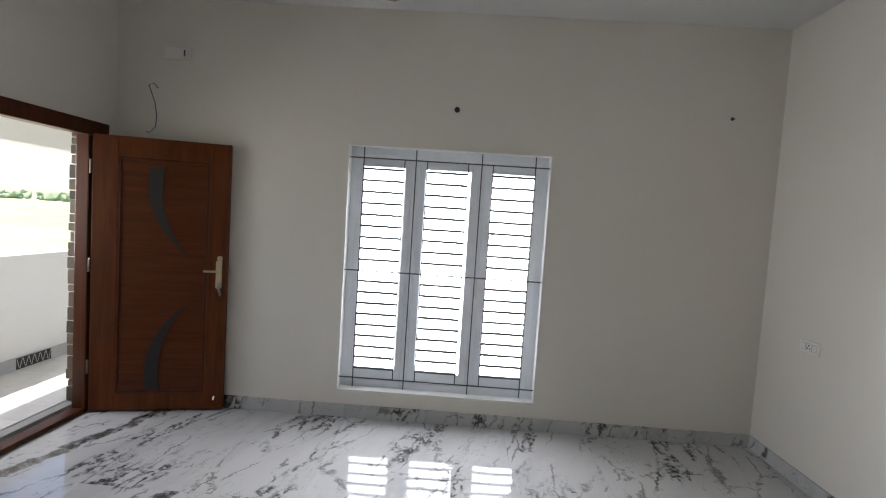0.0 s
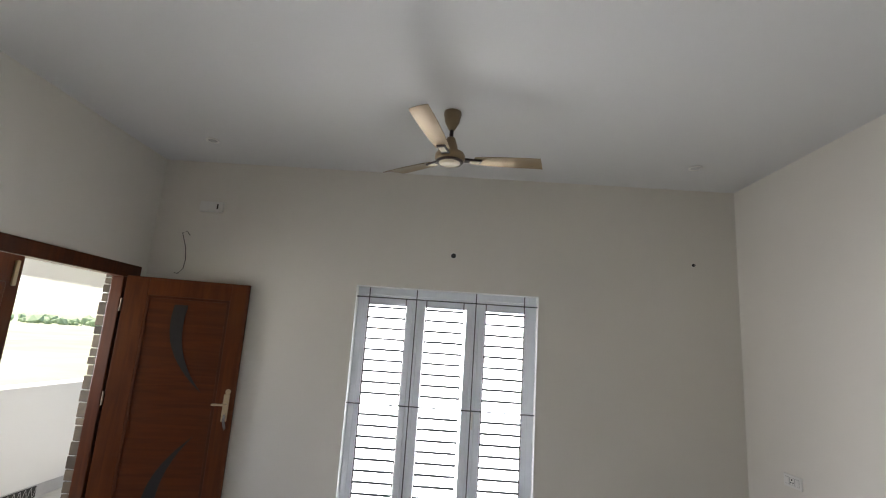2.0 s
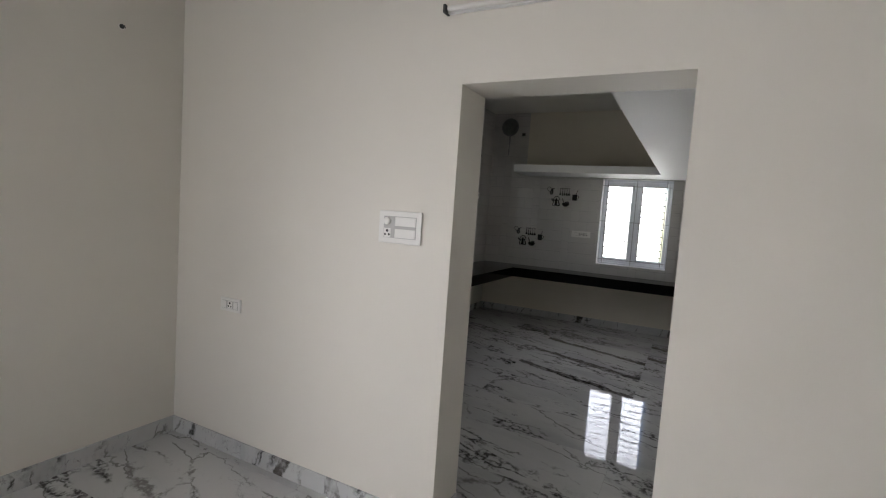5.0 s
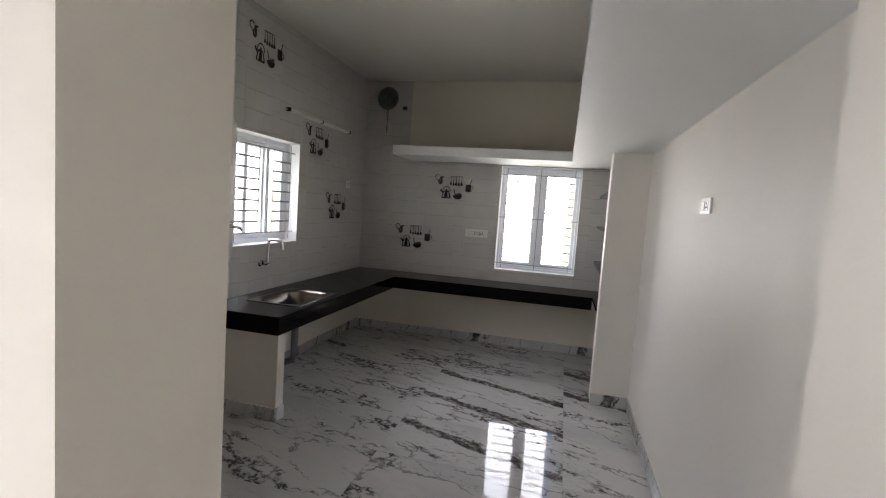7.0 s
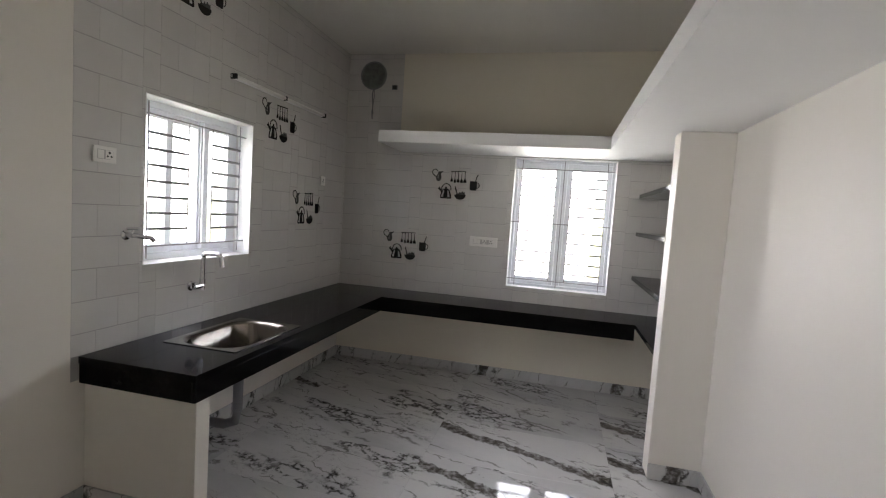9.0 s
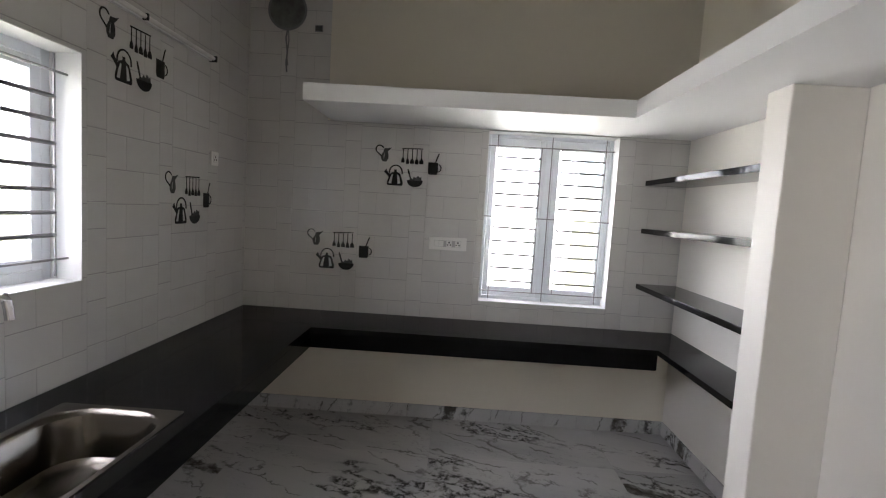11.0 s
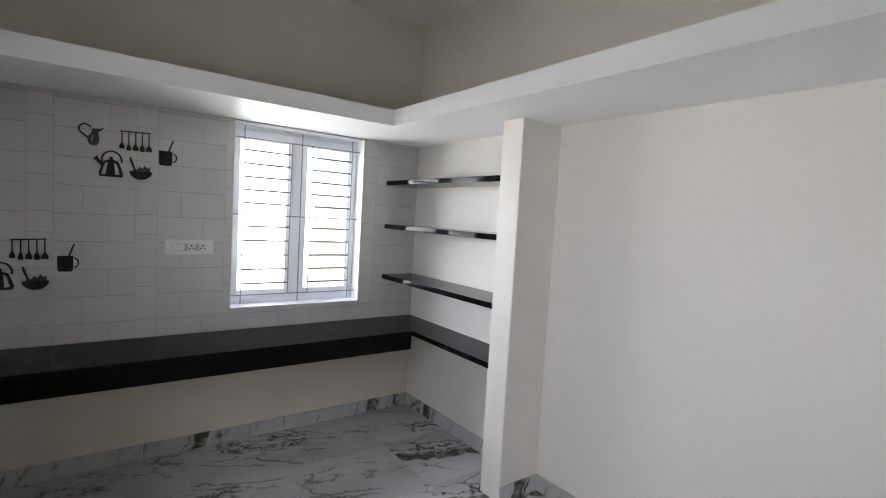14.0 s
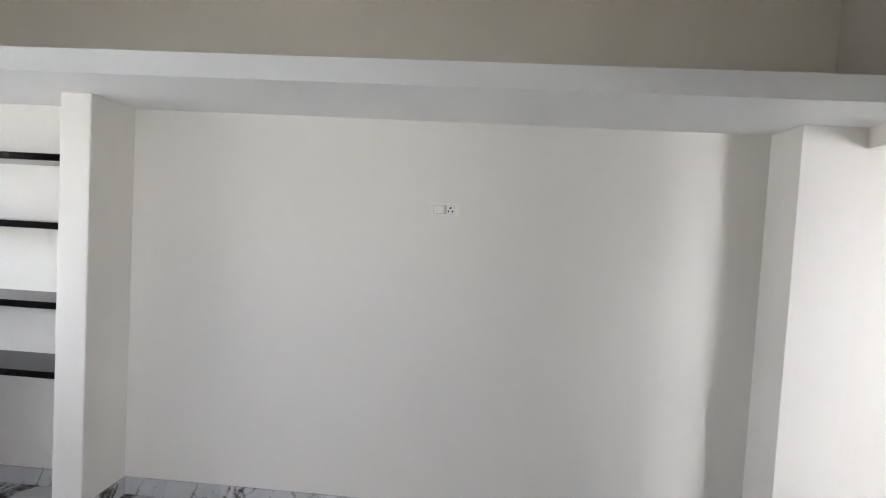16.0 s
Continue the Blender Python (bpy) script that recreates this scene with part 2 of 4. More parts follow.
# leaf green lightened to paint in the haze of distance
M_leaf = mat("haze_paled_green_leaves", (0.27, 0.34, 0.19), 0.9, scale=0.3, vary=0.25)


# ---- mesh helpers ----
def box(bm, x0, x1, y0, y1, z0, z1, bevel=0.0):
    vs = [bm.verts.new((x, y, z)) for x in (x0, x1) for y in (y0, y1) for z in (z0, z1)]
    fs = [bm.faces.new([vs[i] for i in q]) for q in ((0, 1, 3, 2), (4, 6, 7, 5), (0, 4, 5, 1), (2, 3, 7, 6), (0, 2, 6, 4), (1, 5, 7, 3))]
    if bevel:
        edges = {e for f in fs for e in f.edges}
        bmesh.ops.bevel(bm, geom=list(edges), offset=bevel, segments=2, profile=0.5, affect="EDGES")
    return bm


def bx(*args, **kw):
    return box(bmesh.new(), *args, **kw)


def lathe(profile, n=24, axis="Z"):
    """A turned solid from (radius, height) pairs."""
    bm = bmesh.new()
    rings = []
    for r, z in profile:
        ring = []
        for i in range(n):
            a = 2 * math.pi * i / n
            p = (r * math.cos(a), r * math.sin(a), z)
            ring.append(bm.verts.new(p if axis == "Z" else (p[0], p[2], p[1]) if axis == "Y" else (p[2], p[0], p[1])))
        rings.append(ring)
    for a, c in zip(rings, rings[1:]):
        for i in range(n):
            bm.faces.new((a[i], a[(i + 1) % n], c[(i + 1) % n], c[i]))
    bm.faces.new(rings[0]), bm.faces.new(rings[-1])
    bmesh.ops.recalc_face_normals(bm, faces=bm.faces)
    return bm


def tube(bm, pts, r, n=8):
    """A round bar along a line of points."""
    pts = [Vector(p) for p in pts]
    rings = []
    for i, p in enumerate(pts):
        d = (pts[min(i + 1, len(pts) - 1)] - pts[max(i - 1, 0)]).normalized()
        u = d.cross(Vector((0, 0, 1)) if abs(d.z) < 0.9 else Vector((1, 0, 0))).normalized()
        v = d.cross(u)
        rings.append([bm.verts.new(p + r * (math.cos(2 * math.pi * k / n) * u + math.sin(2 * math.pi * k / n) * v)) for k in range(n)])
    for a, c in zip(rings, rings[1:]):
        for k in range(n):
            bm.faces.new((a[k], a[(k + 1) % n], c[(k + 1) % n], c[k]))
    bm.faces.new(rings[0]), bm.faces.new(rings[-1])
    bmesh.ops.recalc_face_normals(bm, faces=bm.faces)
    return bm


def plate_shape(bm, pts, y0, y1):
    """An outline of (x, z) given a thickness from y0 to y1."""
    a = [bm.verts.new((x, y0, z)) for x, z in pts]
    c = [bm.verts.new((x, y1, z)) for x, z in pts]
    bm.faces.new(a), bm.faces.new(c[::-1])
    for i in range(len(pts)):
        j = (i + 1) % len(pts)
        bm.faces.new((a[j], a[i], c[i], c[j]))
    bmesh.ops.recalc_face_normals(bm, faces=bm.faces)
    return bm


def mesh_of(name, bm, material, smooth=False):
    me = bpy.data.meshes.new(name)
    if smooth:
        for f in bm.faces:
            f.smooth = True
    bm.to_mesh(me), bm.free()
    me.materials.append(material)
    if smooth:
        me.set_sharp_from_angle(angle=radians(40))
    return me


def part(name, bm, material, parent=None, label="", smooth=False):
    ob = new(name, mesh_of(name, bm, material, smooth))
    ob.parent = parent
    return tagged(ob, label)


def thing(name, label, category, m=None, group=""):
    ob = new(name)
    ob.empty_display_size = 0.05
    if m is not None:
        ob.matrix_basis = m
    return tagged(ob, label, category, group)


def setting(name, bm, material, label, category):
    return tagged(part(name, bm, material, None), label, category, kind="structure")


def cut(rects, hole):
    """Rectangles (a0, a1, b0, b1) with a rectangular hole taken out."""
    h0, h1, k0, k1 = hole
    out = []
    for a0, a1, b0, b1 in rects:
        if h1 <= a0 or h0 >= a1 or k1 <= b0 or k0 >= b1:
            out.append((a0, a1, b0, b1))
            continue
        lo, hi = max(a0, h0), min(a1, h1)
        if lo > a0:
            out.append((a0, lo, b0, b1))
        if hi < a1:
            out.append((hi, a1, b0, b1))
        if k0 > b0:
            out.append((lo, hi, b0, k0))
        if k1 < b1:
            out.append((lo, hi, k1, b1))
    return out


def wall_x(y0, y1, x0, x1, z0, z1, holes=()):
    """A wall that runs along x, with openings (x0, x1, z0, z1) through it."""
    rects = [(x0, x1, z0, z1)]
    for h in holes:
        rects = cut(rects, h)
    bm = bmesh.new()
    for a0, a1, b0, b1 in rects:
        box(bm, a0, a1, y0, y1, b0, b1)
    return bm


def wall_y(x0, x1, y0, y1, z0, z1, holes=()):
    rects = [(y0, y1, z0, z1)]
    for h in holes:
        rects = cut(rects, h)
    bm = bmesh.new()
    for a0, a1, b0, b1 in rects:
        box(bm, x0, x1, a0, a1, b0, b1)
    return bm


# ---- plan ----
HN, HE, HW, HS, HC = 3.543, 1.956, -2.97, -2.4, 3.075      # hall walls and ceiling
KW, KN, KE, KS, KC = 2.217, 3.695, 7.45, 0.460, 3.18       # kitchen walls and ceiling
WIN_H = (-1.19, 0.32, 0.213, 2.082)
WIN_S = (4.921, 5.871, 1.20, 2.152)
WIN_E = (0.963, 1.913, 0.93, 2.19)
OPEN = (0.703, 1.62, -0.1, 2.10)
DOOR = (1.86, 3.46, -0.1, 2.105)
LOFT = 2.198

setting("wall_north", wall_x(HN, HN + 0.23, HW - 0.23, HE, -0.1, 3.3, [WIN_H]), M_wall, "cream painted plaster wall with a barred window", "wall")
setting("wall_west", wall_y(HW - 0.23, HW, HS, HN, -0.1, 3.3, [DOOR]), M_wall, "cream painted wall with the entrance doorway", "wall")
setting("wall_south", wall_x(HS - 0.2, HS, HW - 0.23, KW, -0.1, 3.3), M_wall, "plain cream painted plaster wall", "wall")
setting("wall_middle", wall_y(HE, KW, HS, HN + 0.23, -0.1, 3.3, [OPEN]), M_wall, "cream wall with a plain opening to the kitchen", "wall")
wall_kn = setting("wall_kitchen_north", wall_x(KN + 0.008, KN + 0.238, KW, KE + 0.238, -0.1, 3.3, [WIN_S]), M_wall, "kitchen wall clad in white tile behind the sink", "wall")
wall_ke = setting("wall_kitchen_east", wall_y(KE + 0.008, KE + 0.238, KS - 0.2, KN, -0.1, 3.3, [WIN_E]), M_wall, "kitchen wall clad in white tile below the loft", "wall")
setting("wall_kitchen_south", wall_x(KS - 0.2, KS, KW, KE + 0.008, -0.1, 2.25), M_kwhite, "plain off-white kitchen wall with a niche", "wall")
setting("wall_kitchen_south_upper", wall_x(KS - 0.2, KS, KW, KE + 0.008, 2.25, 3.3), M_cream, "warm cream kitchen wall above the loft", "wall")
setting("pier_east", bx(5.927, 6.09, KS, 0.772, 0, LOFT, bevel=0.006), M_kwhite, "narrow cream pier between shelves and niche", "pier")
setting("pier_west", bx(KW, 2.506, KS, 0.7028, 0, LOFT), M_kwhite, "narrow cream pier beside the opening", "pier")
# untiled strips flush with the tile face
setting("plaster_north", bx(KW, 4.515, KN + 0.001, KN + 0.008, 0, KC), M_wall, "cream painted plaster beside the tiles", "wall")
setting("plaster_under_sink", bx(4.515, KE, KN + 0.001, KN + 0.008, 0, 0.66), M_wall, "cream painted plaster below the worktop", "wall")
setting("plaster_east", wall_y(KE + 0.001, KE + 0.008, KS, KN, 0, KC, [(KS - 1, 5, 0.66, 2.2), (3.1, 5, 2.1, 4)]), M_cream, "cream painted plaster above the loft and below the worktop", "wall")
setting("ceiling", bx(HW - 0.2, HE + 0.05, HS - 0.2, HN + 0.2, HC, HC + 0.12), M_ceil, "smooth white painted hall ceiling", "ceiling")
setting("ceiling_kitchen", bx(HE + 0.06, KE + 0.2, KS - 0.2, KN + 0.2, KC, KC + 0.12), M_ceil_k, "smooth white painted kitchen ceiling", "ceiling")
loft = bx(6.769, KE, 1.10, 3.067, LOFT, 2.30)
box(loft, KW, KE, KS, 1.10, LOFT, 2.30)
setting("loft_slab", loft, M_white, "white painted concrete loft slab along two kitchen walls", "loft")

# floor bed, tiles follow at the end
floor = setting("floor", bx(HW - 0.1, KE + 0.1, HS, KN + 0.1, -0.1, -0.004), M_grout, "polished white porcelain tile floor with dark veins", "floor")


# ---- windows ----
def sash(parent, x0, x1, z0, z1, y, w=0.05, d=0.04, rail=None):
    h = rail or w
    f = bmesh.new()
    for a in ((x0, x0 + w, z0, z1), (x1 - w, x1, z0, z1), (x0 + w, x1 - w, z0, z0 + h), (x0 + w, x1 - w, z1 - h, z1)):
        box(f, a[0], a[1], y - d / 2, y + d / 2, a[2], a[3], bevel=0.004)
    s = part("sash", f, M_upvc, parent)
    p = part("pane", bx(x0 + w, x1 - w, y - 0.003, y + 0.003, z0 + h, z1 - h), M_glass, s, "clear glass pane")
    p.visible_shadow = False
    return s


def window(name, m, w, h, panes, label, y=0.12, slide=False, fw=0.05, sw=0.05, rail=None):
    """An UPVC window in an opening w by h; its local origin is the opening's lower left corner on the room side."""
    win = tagged(thing(name, label, "window", m), kind="structure")
    f = bmesh.new()
    for a in ((0, fw, 0, h), (w - fw, w, 0, h), (fw, w - fw, 0, fw), (fw, w - fw, h - fw, h)):
        box(f, a[0], a[1], y - 0.03, y + 0.05, a[2], a[3], bevel=0.004)
    part("window_frame", f, M_upvc, win)
    for i, (a, c) in enumerate(panes):
        sash(win, a, c, fw + 0.002, h - fw - 0.002, y + (0.02 if slide and i % 2 else -0.012), sw, rail=rail)
    for (a, c), (a2, c2) in zip(panes, panes[1:]):
        if a2 - c > 0.02:
            part("mullion", bx(c + 0.001, a2 - 0.001, y - 0.028, y + 0.048, fw, h - fw, bevel=0.005), M_upvc, win)
    return win


def grille(m, material, uprights, rails, bars, label, r=0.0096):
    """Window bars: uprights (x, z0, z1), rails (z, x0, x1) and groups of bars (x0, x1, z0, z1, number)."""
    g = thing("window_grille", label, "window grille", m)
    for x, z0, z1 in uprights:
        part("upright", tube(bmesh.new(), [(x, 0, z0), (x, 0, z1)], r * 0.5, 6), material, g)
    for z, x0, x1 in rails:
        part("rail", tube(bmesh.new(), [(x0, -0.004, z), (x1, -0.004, z)], r * 0.55, 6), material, g)
    for x0, x1, z0, z1, n in bars:
        me = mesh_of("bar", tube(bmesh.new(), [(x0, 0, 0), (x1, 0, 0)], r, 6), material)
        for i in range(n):
            b = new("bar", me)
            b.parent, b.location = g, (0, 0, z0 + (z1 - z0) * i / (n - 1))
    return g


W, H = WIN_H[1] - WIN_H[0], WIN_H[3] - WIN_H[2]
m_h = pose(WIN_H[0], HN, WIN_H[2])
w1 = window("window_1", m_h, W, H, [(0.052, 0.47), (0.53, 0.975), (1.035, W - 0.052)], "white three-pane casement window in a deep reveal", fw=0.06, rail=0.085)
part("window_handle", bx(1.005, 1.022, 0.045, 0.09, 0.78, 0.92, bevel=0.004), M_plastic, w1, "white casement handle")
grille(pose(WIN_H[0], HN + 0.035, WIN_H[2]), M_grille,
       [(0.11, 0.02, H - 0.01), (0.42, 0.09, H - 0.09), (0.505, 0.02, H - 0.01), (0.59, 0.09, H - 0.09), (0.90, 0.09, H - 0.09), (1.0, 0.02, H - 0.01), (1.085, 0.09, H - 0.09), (W - 0.11, 0.02, H - 0.01)],
       [(0.09, 0.0, W), (0.925, 0.0, W), (H - 0.09, 0.0, W)],
       [(0.11, 0.42, 0.17, 0.845, 9), (0.59, 0.90, 0.17, 0.845, 9), (1.085, W - 0.11, 0.17, 0.845, 9), (0.11, 0.42, 1.01, H - 0.17, 9), (0.59, 0.90, 1.01, H - 0.17, 9), (1.085, W - 0.11, 1.01, H - 0.17, 9)],
       "grey steel bars set inside the hall window reveal")

W, H = WIN_S[1] - WIN_S[0], WIN_S[3] - WIN_S[2]
window("window_2", pose(WIN_S[0], KN, WIN_S[2]), W, H, [(0.047, 0.34), (0.31, 0.64), (0.61, W - 0.047)], "white sliding window above the kitchen sink", y=0.165, slide=True, fw=0.045)
grille(pose(WIN_S[0], KN + 0.04, WIN_S[2]), M_grille_w,
       [(0.06, 0.03, H - 0.03), (0.37, 0.10, H - 0.1), (0.48, 0.10, H - 0.1), (0.58, 0.10, H - 0.1), (W - 0.09, 0.03, H - 0.03)],
       [(0.10, 0.0, W - 0.03), (H - 0.1, 0.0, W - 0.03)],
       [(0.06, 0.37, 0.20, H - 0.2, 7), (0.58, W - 0.09, 0.20, H - 0.2, 7)],
       "white painted steel bars inside the sink window", r=0.0092)

W, H = WIN_E[1] - WIN_E[0], WIN_E[3] - WIN_E[2]
m_e = pose(KE, WIN_E[1], WIN_E[2], 0, 0, -90)
window("window_3", m_e, W, H, [(0.032, 0.44), (0.51, W - 0.032)], "white two-pane casement window below the kitchen loft", y=0.155, fw=0.03, sw=0.04, rail=0.07)
grille(pose(KE + 0.04, WIN_E[1], WIN_E[2], 0, 0, -90), M_grille_w,
       [(0.075, 0.02, H - 0.02), (0.475, 0.02, H - 0.02), (W - 0.08, 0.02, H - 0.02), (0.40, 0.08, H - 0.1), (0.55, 0.08, H - 0.1)],
       [(0.08, 0.0, W - 0.02), (0.64, 0.0, W - 0.02), (H - 0.1, 0.0, W - 0.02)],
       [(0.075, 0.40, 0.16, 0.56, 5), (0.55, W - 0.08, 0.16, 0.56, 5), (0.075, 0.40, 0.72, H - 0.18, 5), (0.55, W - 0.08, 0.72, H - 0.18, 5)],
       "white painted steel bars inside the kitchen window", r=0.008)
# white painted reveals
for nm, hole, kind in (("reveal_hall", WIN_H, "h"), ("reveal_sink", WIN_S, "s"), ("reveal_kitchen", WIN_E, "e")):
    a0, a1, b0, b1 = hole
    bm = bmesh.new()
    for q in ((a0, a0 + 0.004, b0, b1), (a1 - 0.004, a1, b0, b1), (a0, a1, b0, b0 + 0.004), (a0, a1, b1 - 0.004, b1)):
        if kind == "e":
            box(bm, KE - 0.002, KE + 0.124, q[0], q[1], q[2], q[3])
        else:
            y = HN if kind == "h" else KN
            box(bm, q[0], q[1], y - 0.002, y + (0.088 if kind == "h" else 0.133), q[2], q[3])
    setting(nm, bm, M_white, "white painted window reveal", "trim")


# ---- entrance door ----
frame_w = tagged(thing("door_frame", "dark teak entrance door frame with threshold", "door frame", pose(0, 0, 0)), kind="structure")
part("head", bx(HW - 0.085, HW + 0.012, 1.862, 3.458, 2.0, 2.103, bevel=0.006), M_wood_d, frame_w)
part("jamb", bx(HW - 0.085, HW + 0.012, 3.262, 3.458, 0.0, 2.0, bevel=0.006), M_wood_d, frame_w)
part("jamb", bx(HW - 0.085, HW + 0.012, 1.862, 1.96, 0.0, 2.0, bevel=0.006), M_wood_d, frame_w)
part("threshold", bx(HW - 0.085, HW + 0.010, 1.96, 3.262, 0.0, 0.032, bevel=0.006), M_wood_d, frame_w)

side = thing("side_door_leaf", "narrow closed teak leaf beside the open door", "door", pose(HW - 0.03, 1.965, 0.035))
part("leaf", bx(0, 0.036, 0, 0.413, 0, 1.962, bevel=0.004), M_wood, side)
part("raised_panel", bx(0.036, 0.046, 0.09, 0.32, 0.15, 1.8, bevel=0.008), M_wood, side)
part("tower_bolt", bx(0.036, 0.052, 0.35, 0.375, 1.78, 1.93, bevel=0.004), M_brass, side, "brass tower bolt")

door = thing("entrance_door", "open teak door with black curved inlays and brass lock", "door", pose(HW + 0.03, 3.272, 0.012, 0, 0, 13.4))
DW, DH = 0.915, 2.0
leaf = bmesh.new()
px0, px1, pz0, pz1 = 0.165, 0.775, 0.13, 1.86
for q in ((0, px0, 0, DH), (px1, DW, 0, DH), (px0, px1, 0, pz0), (px0, px1, pz1, DH)):
    box(leaf, q[0], q[1], 0, 0.038, q[2], q[3], bevel=0.003)
part("leaf", leaf, M_wood, door)
part("panel", bx(px0, px1, 0.008, 0.03, pz0, pz1), M_wood_x, door, "horizontally grained veneer panel")
mould = bmesh.new()
for q in ((px0, px0 + 0.02, pz0, pz1), (px1 - 0.02, px1, pz0, pz1), (px0 + 0.02, px1 - 0.02, pz0, pz0 + 0.02), (px0 + 0.02, px1 - 0.02, pz1 - 0.02, pz1)):
    box(mould, q[0], q[1], 0.001, 0.008, q[2], q[3], bevel=0.002)
part("moulding", mould, M_wood_d, door)


def arc_inlay(flip):
    """A tapering curved band: blunt at the outer end, pointed towards the middle of the door."""
    out, inn = [], []
    for i in range(17):
        s = i / 16
        z = 1.80 - 0.66 * s
        x = 0.385 - 0.03 * math.sin(s * math.pi) * (1 - s) + 0.27 * s ** 2.8
        wd = 0.098 * (1 - s ** 2.2) + 0.002
        zz = z if not flip else 1.955 - z
        out.append((x - wd * 0.15, zz)), inn.append((x + wd * 0.85, zz))
    return plate_shape(bmesh.new(), out + inn[::-1], 0.0055, 0.0085)


part("inlay", arc_inlay(False), M_inlay, door, "black curved inlay")
part("inlay", arc_inlay(True), M_inlay, door, "black curved inlay")
lock = part("lock_plate", bx(0.835, 0.878, -0.007, 0, 0.93, 1.135, bevel=0.003), M_brass, door, "brass lock plate")
part("lever", tube(bmesh.new(), [(0.857, -0.005, 1.06), (0.857, -0.045, 1.06), (0.845, -0.05, 1.06), (0.76, -0.05, 1.06)], 0.0085, 10), M_brass, lock)
part("keyhole", lathe([(0.012, 0), (0.012, 0.012), (0.007, 0.014)], 12, "Y"), M_brass, lock).matrix_basis = pose(0.857, -0.02, 0.985)
part("rosette", lathe([(0.02, 0), (0.02, 0.006), (0.013, 0.01)], 16, "Y"), M_brass, lock).matrix_basis = pose(0.862, -0.012, 1.155)
part("key", plate_shape(bmesh.new(), [(0.852, 0.985), (0.866, 0.985), (0.872, 0.93), (0.884, 0.885), (0.872, 0.87), (0.858, 0.905), (0.85, 0.94)], -0.026, -0.022), M_chrome, lock, "steel key hanging in the lock")
for z in (0.28, 1.02, 1.72):
    part("hinge", tube(bmesh.new(), [(-0.008, -0.004, z), (-0.008, -0.004, z + 0.1)], 0.008, 8), M_rust, door, "dull brass butt hinge")
part("stopper", tube(bmesh.new(), [(0.85, -0.001, 0.10), (0.85, -0.02, 0.08)], 0.006, 8), M_brass, door, "small brass door stopper")


# ---- switch plates ----
def wall_plate(name, m, w, h, switches, label, sockets=(), knob=None, category="switch plate"):
    """A plate in the local xz plane, centred, facing -y; switches (x0, x1, z0, z1), sockets (x, z)."""
    t = thing(name, label, category, m)
    part("plate", bx(-w / 2, w / 2, -0.011, 0, -h / 2, h / 2, bevel=0.004), M_plastic, t)
    xs = [v for a in switches for v in a[:2]] + [x + d for x, z in sockets for d in (-0.02, 0.02)]
    zs = [v for a in switches for v in a[2:]] + [z + d for x, z in sockets for d in (-0.022, 0.022)]
    # thin grey sheet behind the modules, its rim standing for shade in the gaps
    part("surround", bx(min(xs) - 0.0015, max(xs) + 0.0015, -0.0118, -0.0105, min(zs) - 0.0015, max(zs) + 0.0015), M_gap_shade, t, "grey sheet painting the shade round the switch modules")
    for a in switches:
        part("rocker", bx(a[0] + 0.001, a[1] - 0.001, -0.0145, -0.010, a[2] + 0.001, a[3] - 0.001, bevel=0.0015), M_plastic, t)
    for x, z in sockets:
        s = part("socket", bx(x - 0.02, x + 0.02, -0.0135, -0.010, z - 0.022, z + 0.022, bevel=0.002), M_plastic, t)
        for dx, dz, r in ((0, 0.010, 0.0066), (-0.0105, -0.008, 0.0054), (0.0105, -0.008, 0.0054)):
            part("pin_hole", lathe([(r, 0), (r, 0.0012)], 10, "Y"), M_dark, s).matrix_basis = pose(x + dx, -0.0142, z + dz)
    if knob:
        part("dimmer_knob", lathe([(0.019, 0), (0.017, -0.012), (0.012, -0.014)], 20, "Y"), M_plastic, t, smooth=True).matrix_basis = pose(knob[0], -0.011, knob[1])
    return t


wall_plate("switch_plate", pose(HE, 1.892, 1.449, 0, 0, -90), 0.236, 0.155,
           [(-0.025, 0.09, 0.006, 0.05), (-0.025, 0.09, -0.05, -0.006)],
           "large white switch plate with fan regulator knob", [(-0.067, -0.028)], knob=(-0.067, 0.028))
wall_plate("wall_socket", pose(HE, 3.035, 0.905, 0, 0, -90), 0.17, 0.08, [(-0.065, -0.03, -0.022, 0.022), (0.03, 0.065, -0.022, 0.022)], "white low wall socket in the hall", [(0.0, 0.0)], category="socket")
wall_plate("wall_socket", pose(4.165, KS, 1.728, 0, 0, 180), 0.155, 0.078, [(-0.06, -0.005, -0.022, 0.022)], "white wall socket in the kitchen niche", [(0.03, 0.0)], category="socket")
wall_plate("wall_socket", pose(4.003, KN, 1.428), 0.165, 0.082, [(-0.06, -0.03, -0.022, 0.022), (-0.03, 0.0, -0.022, 0.022)], "white wall socket on plaster beside the tiles", [(0.035, 0.0)], category="socket")
wall_plate("wall_socket", pose(4.675, KN - 0.001, 1.783), 0.125, 0.082, [(-0.045, -0.01, -0.022, 0.022)], "white wall socket on tiles beside the sink window", [(0.02, 0.0)], category="socket")
wall_plate("wall_socket", pose(6.96, KN - 0.001, 1.833), 0.09, 0.088, [], "small white wall socket on the tiles", [(0.0, 0.0)], category="socket")
wall_plate("wall_socket", pose(KE - 0.001, 2.165, 1.345, 0, 0, -90), 0.278, 0.095, [(-0.10, -0.065, -0.022, 0.022), (-0.065, -0.03, -0.022, 0.022)], "wide white double socket on kitchen tiles", [(0.01, 0.0), (0.075, 0.0)], category="socket")

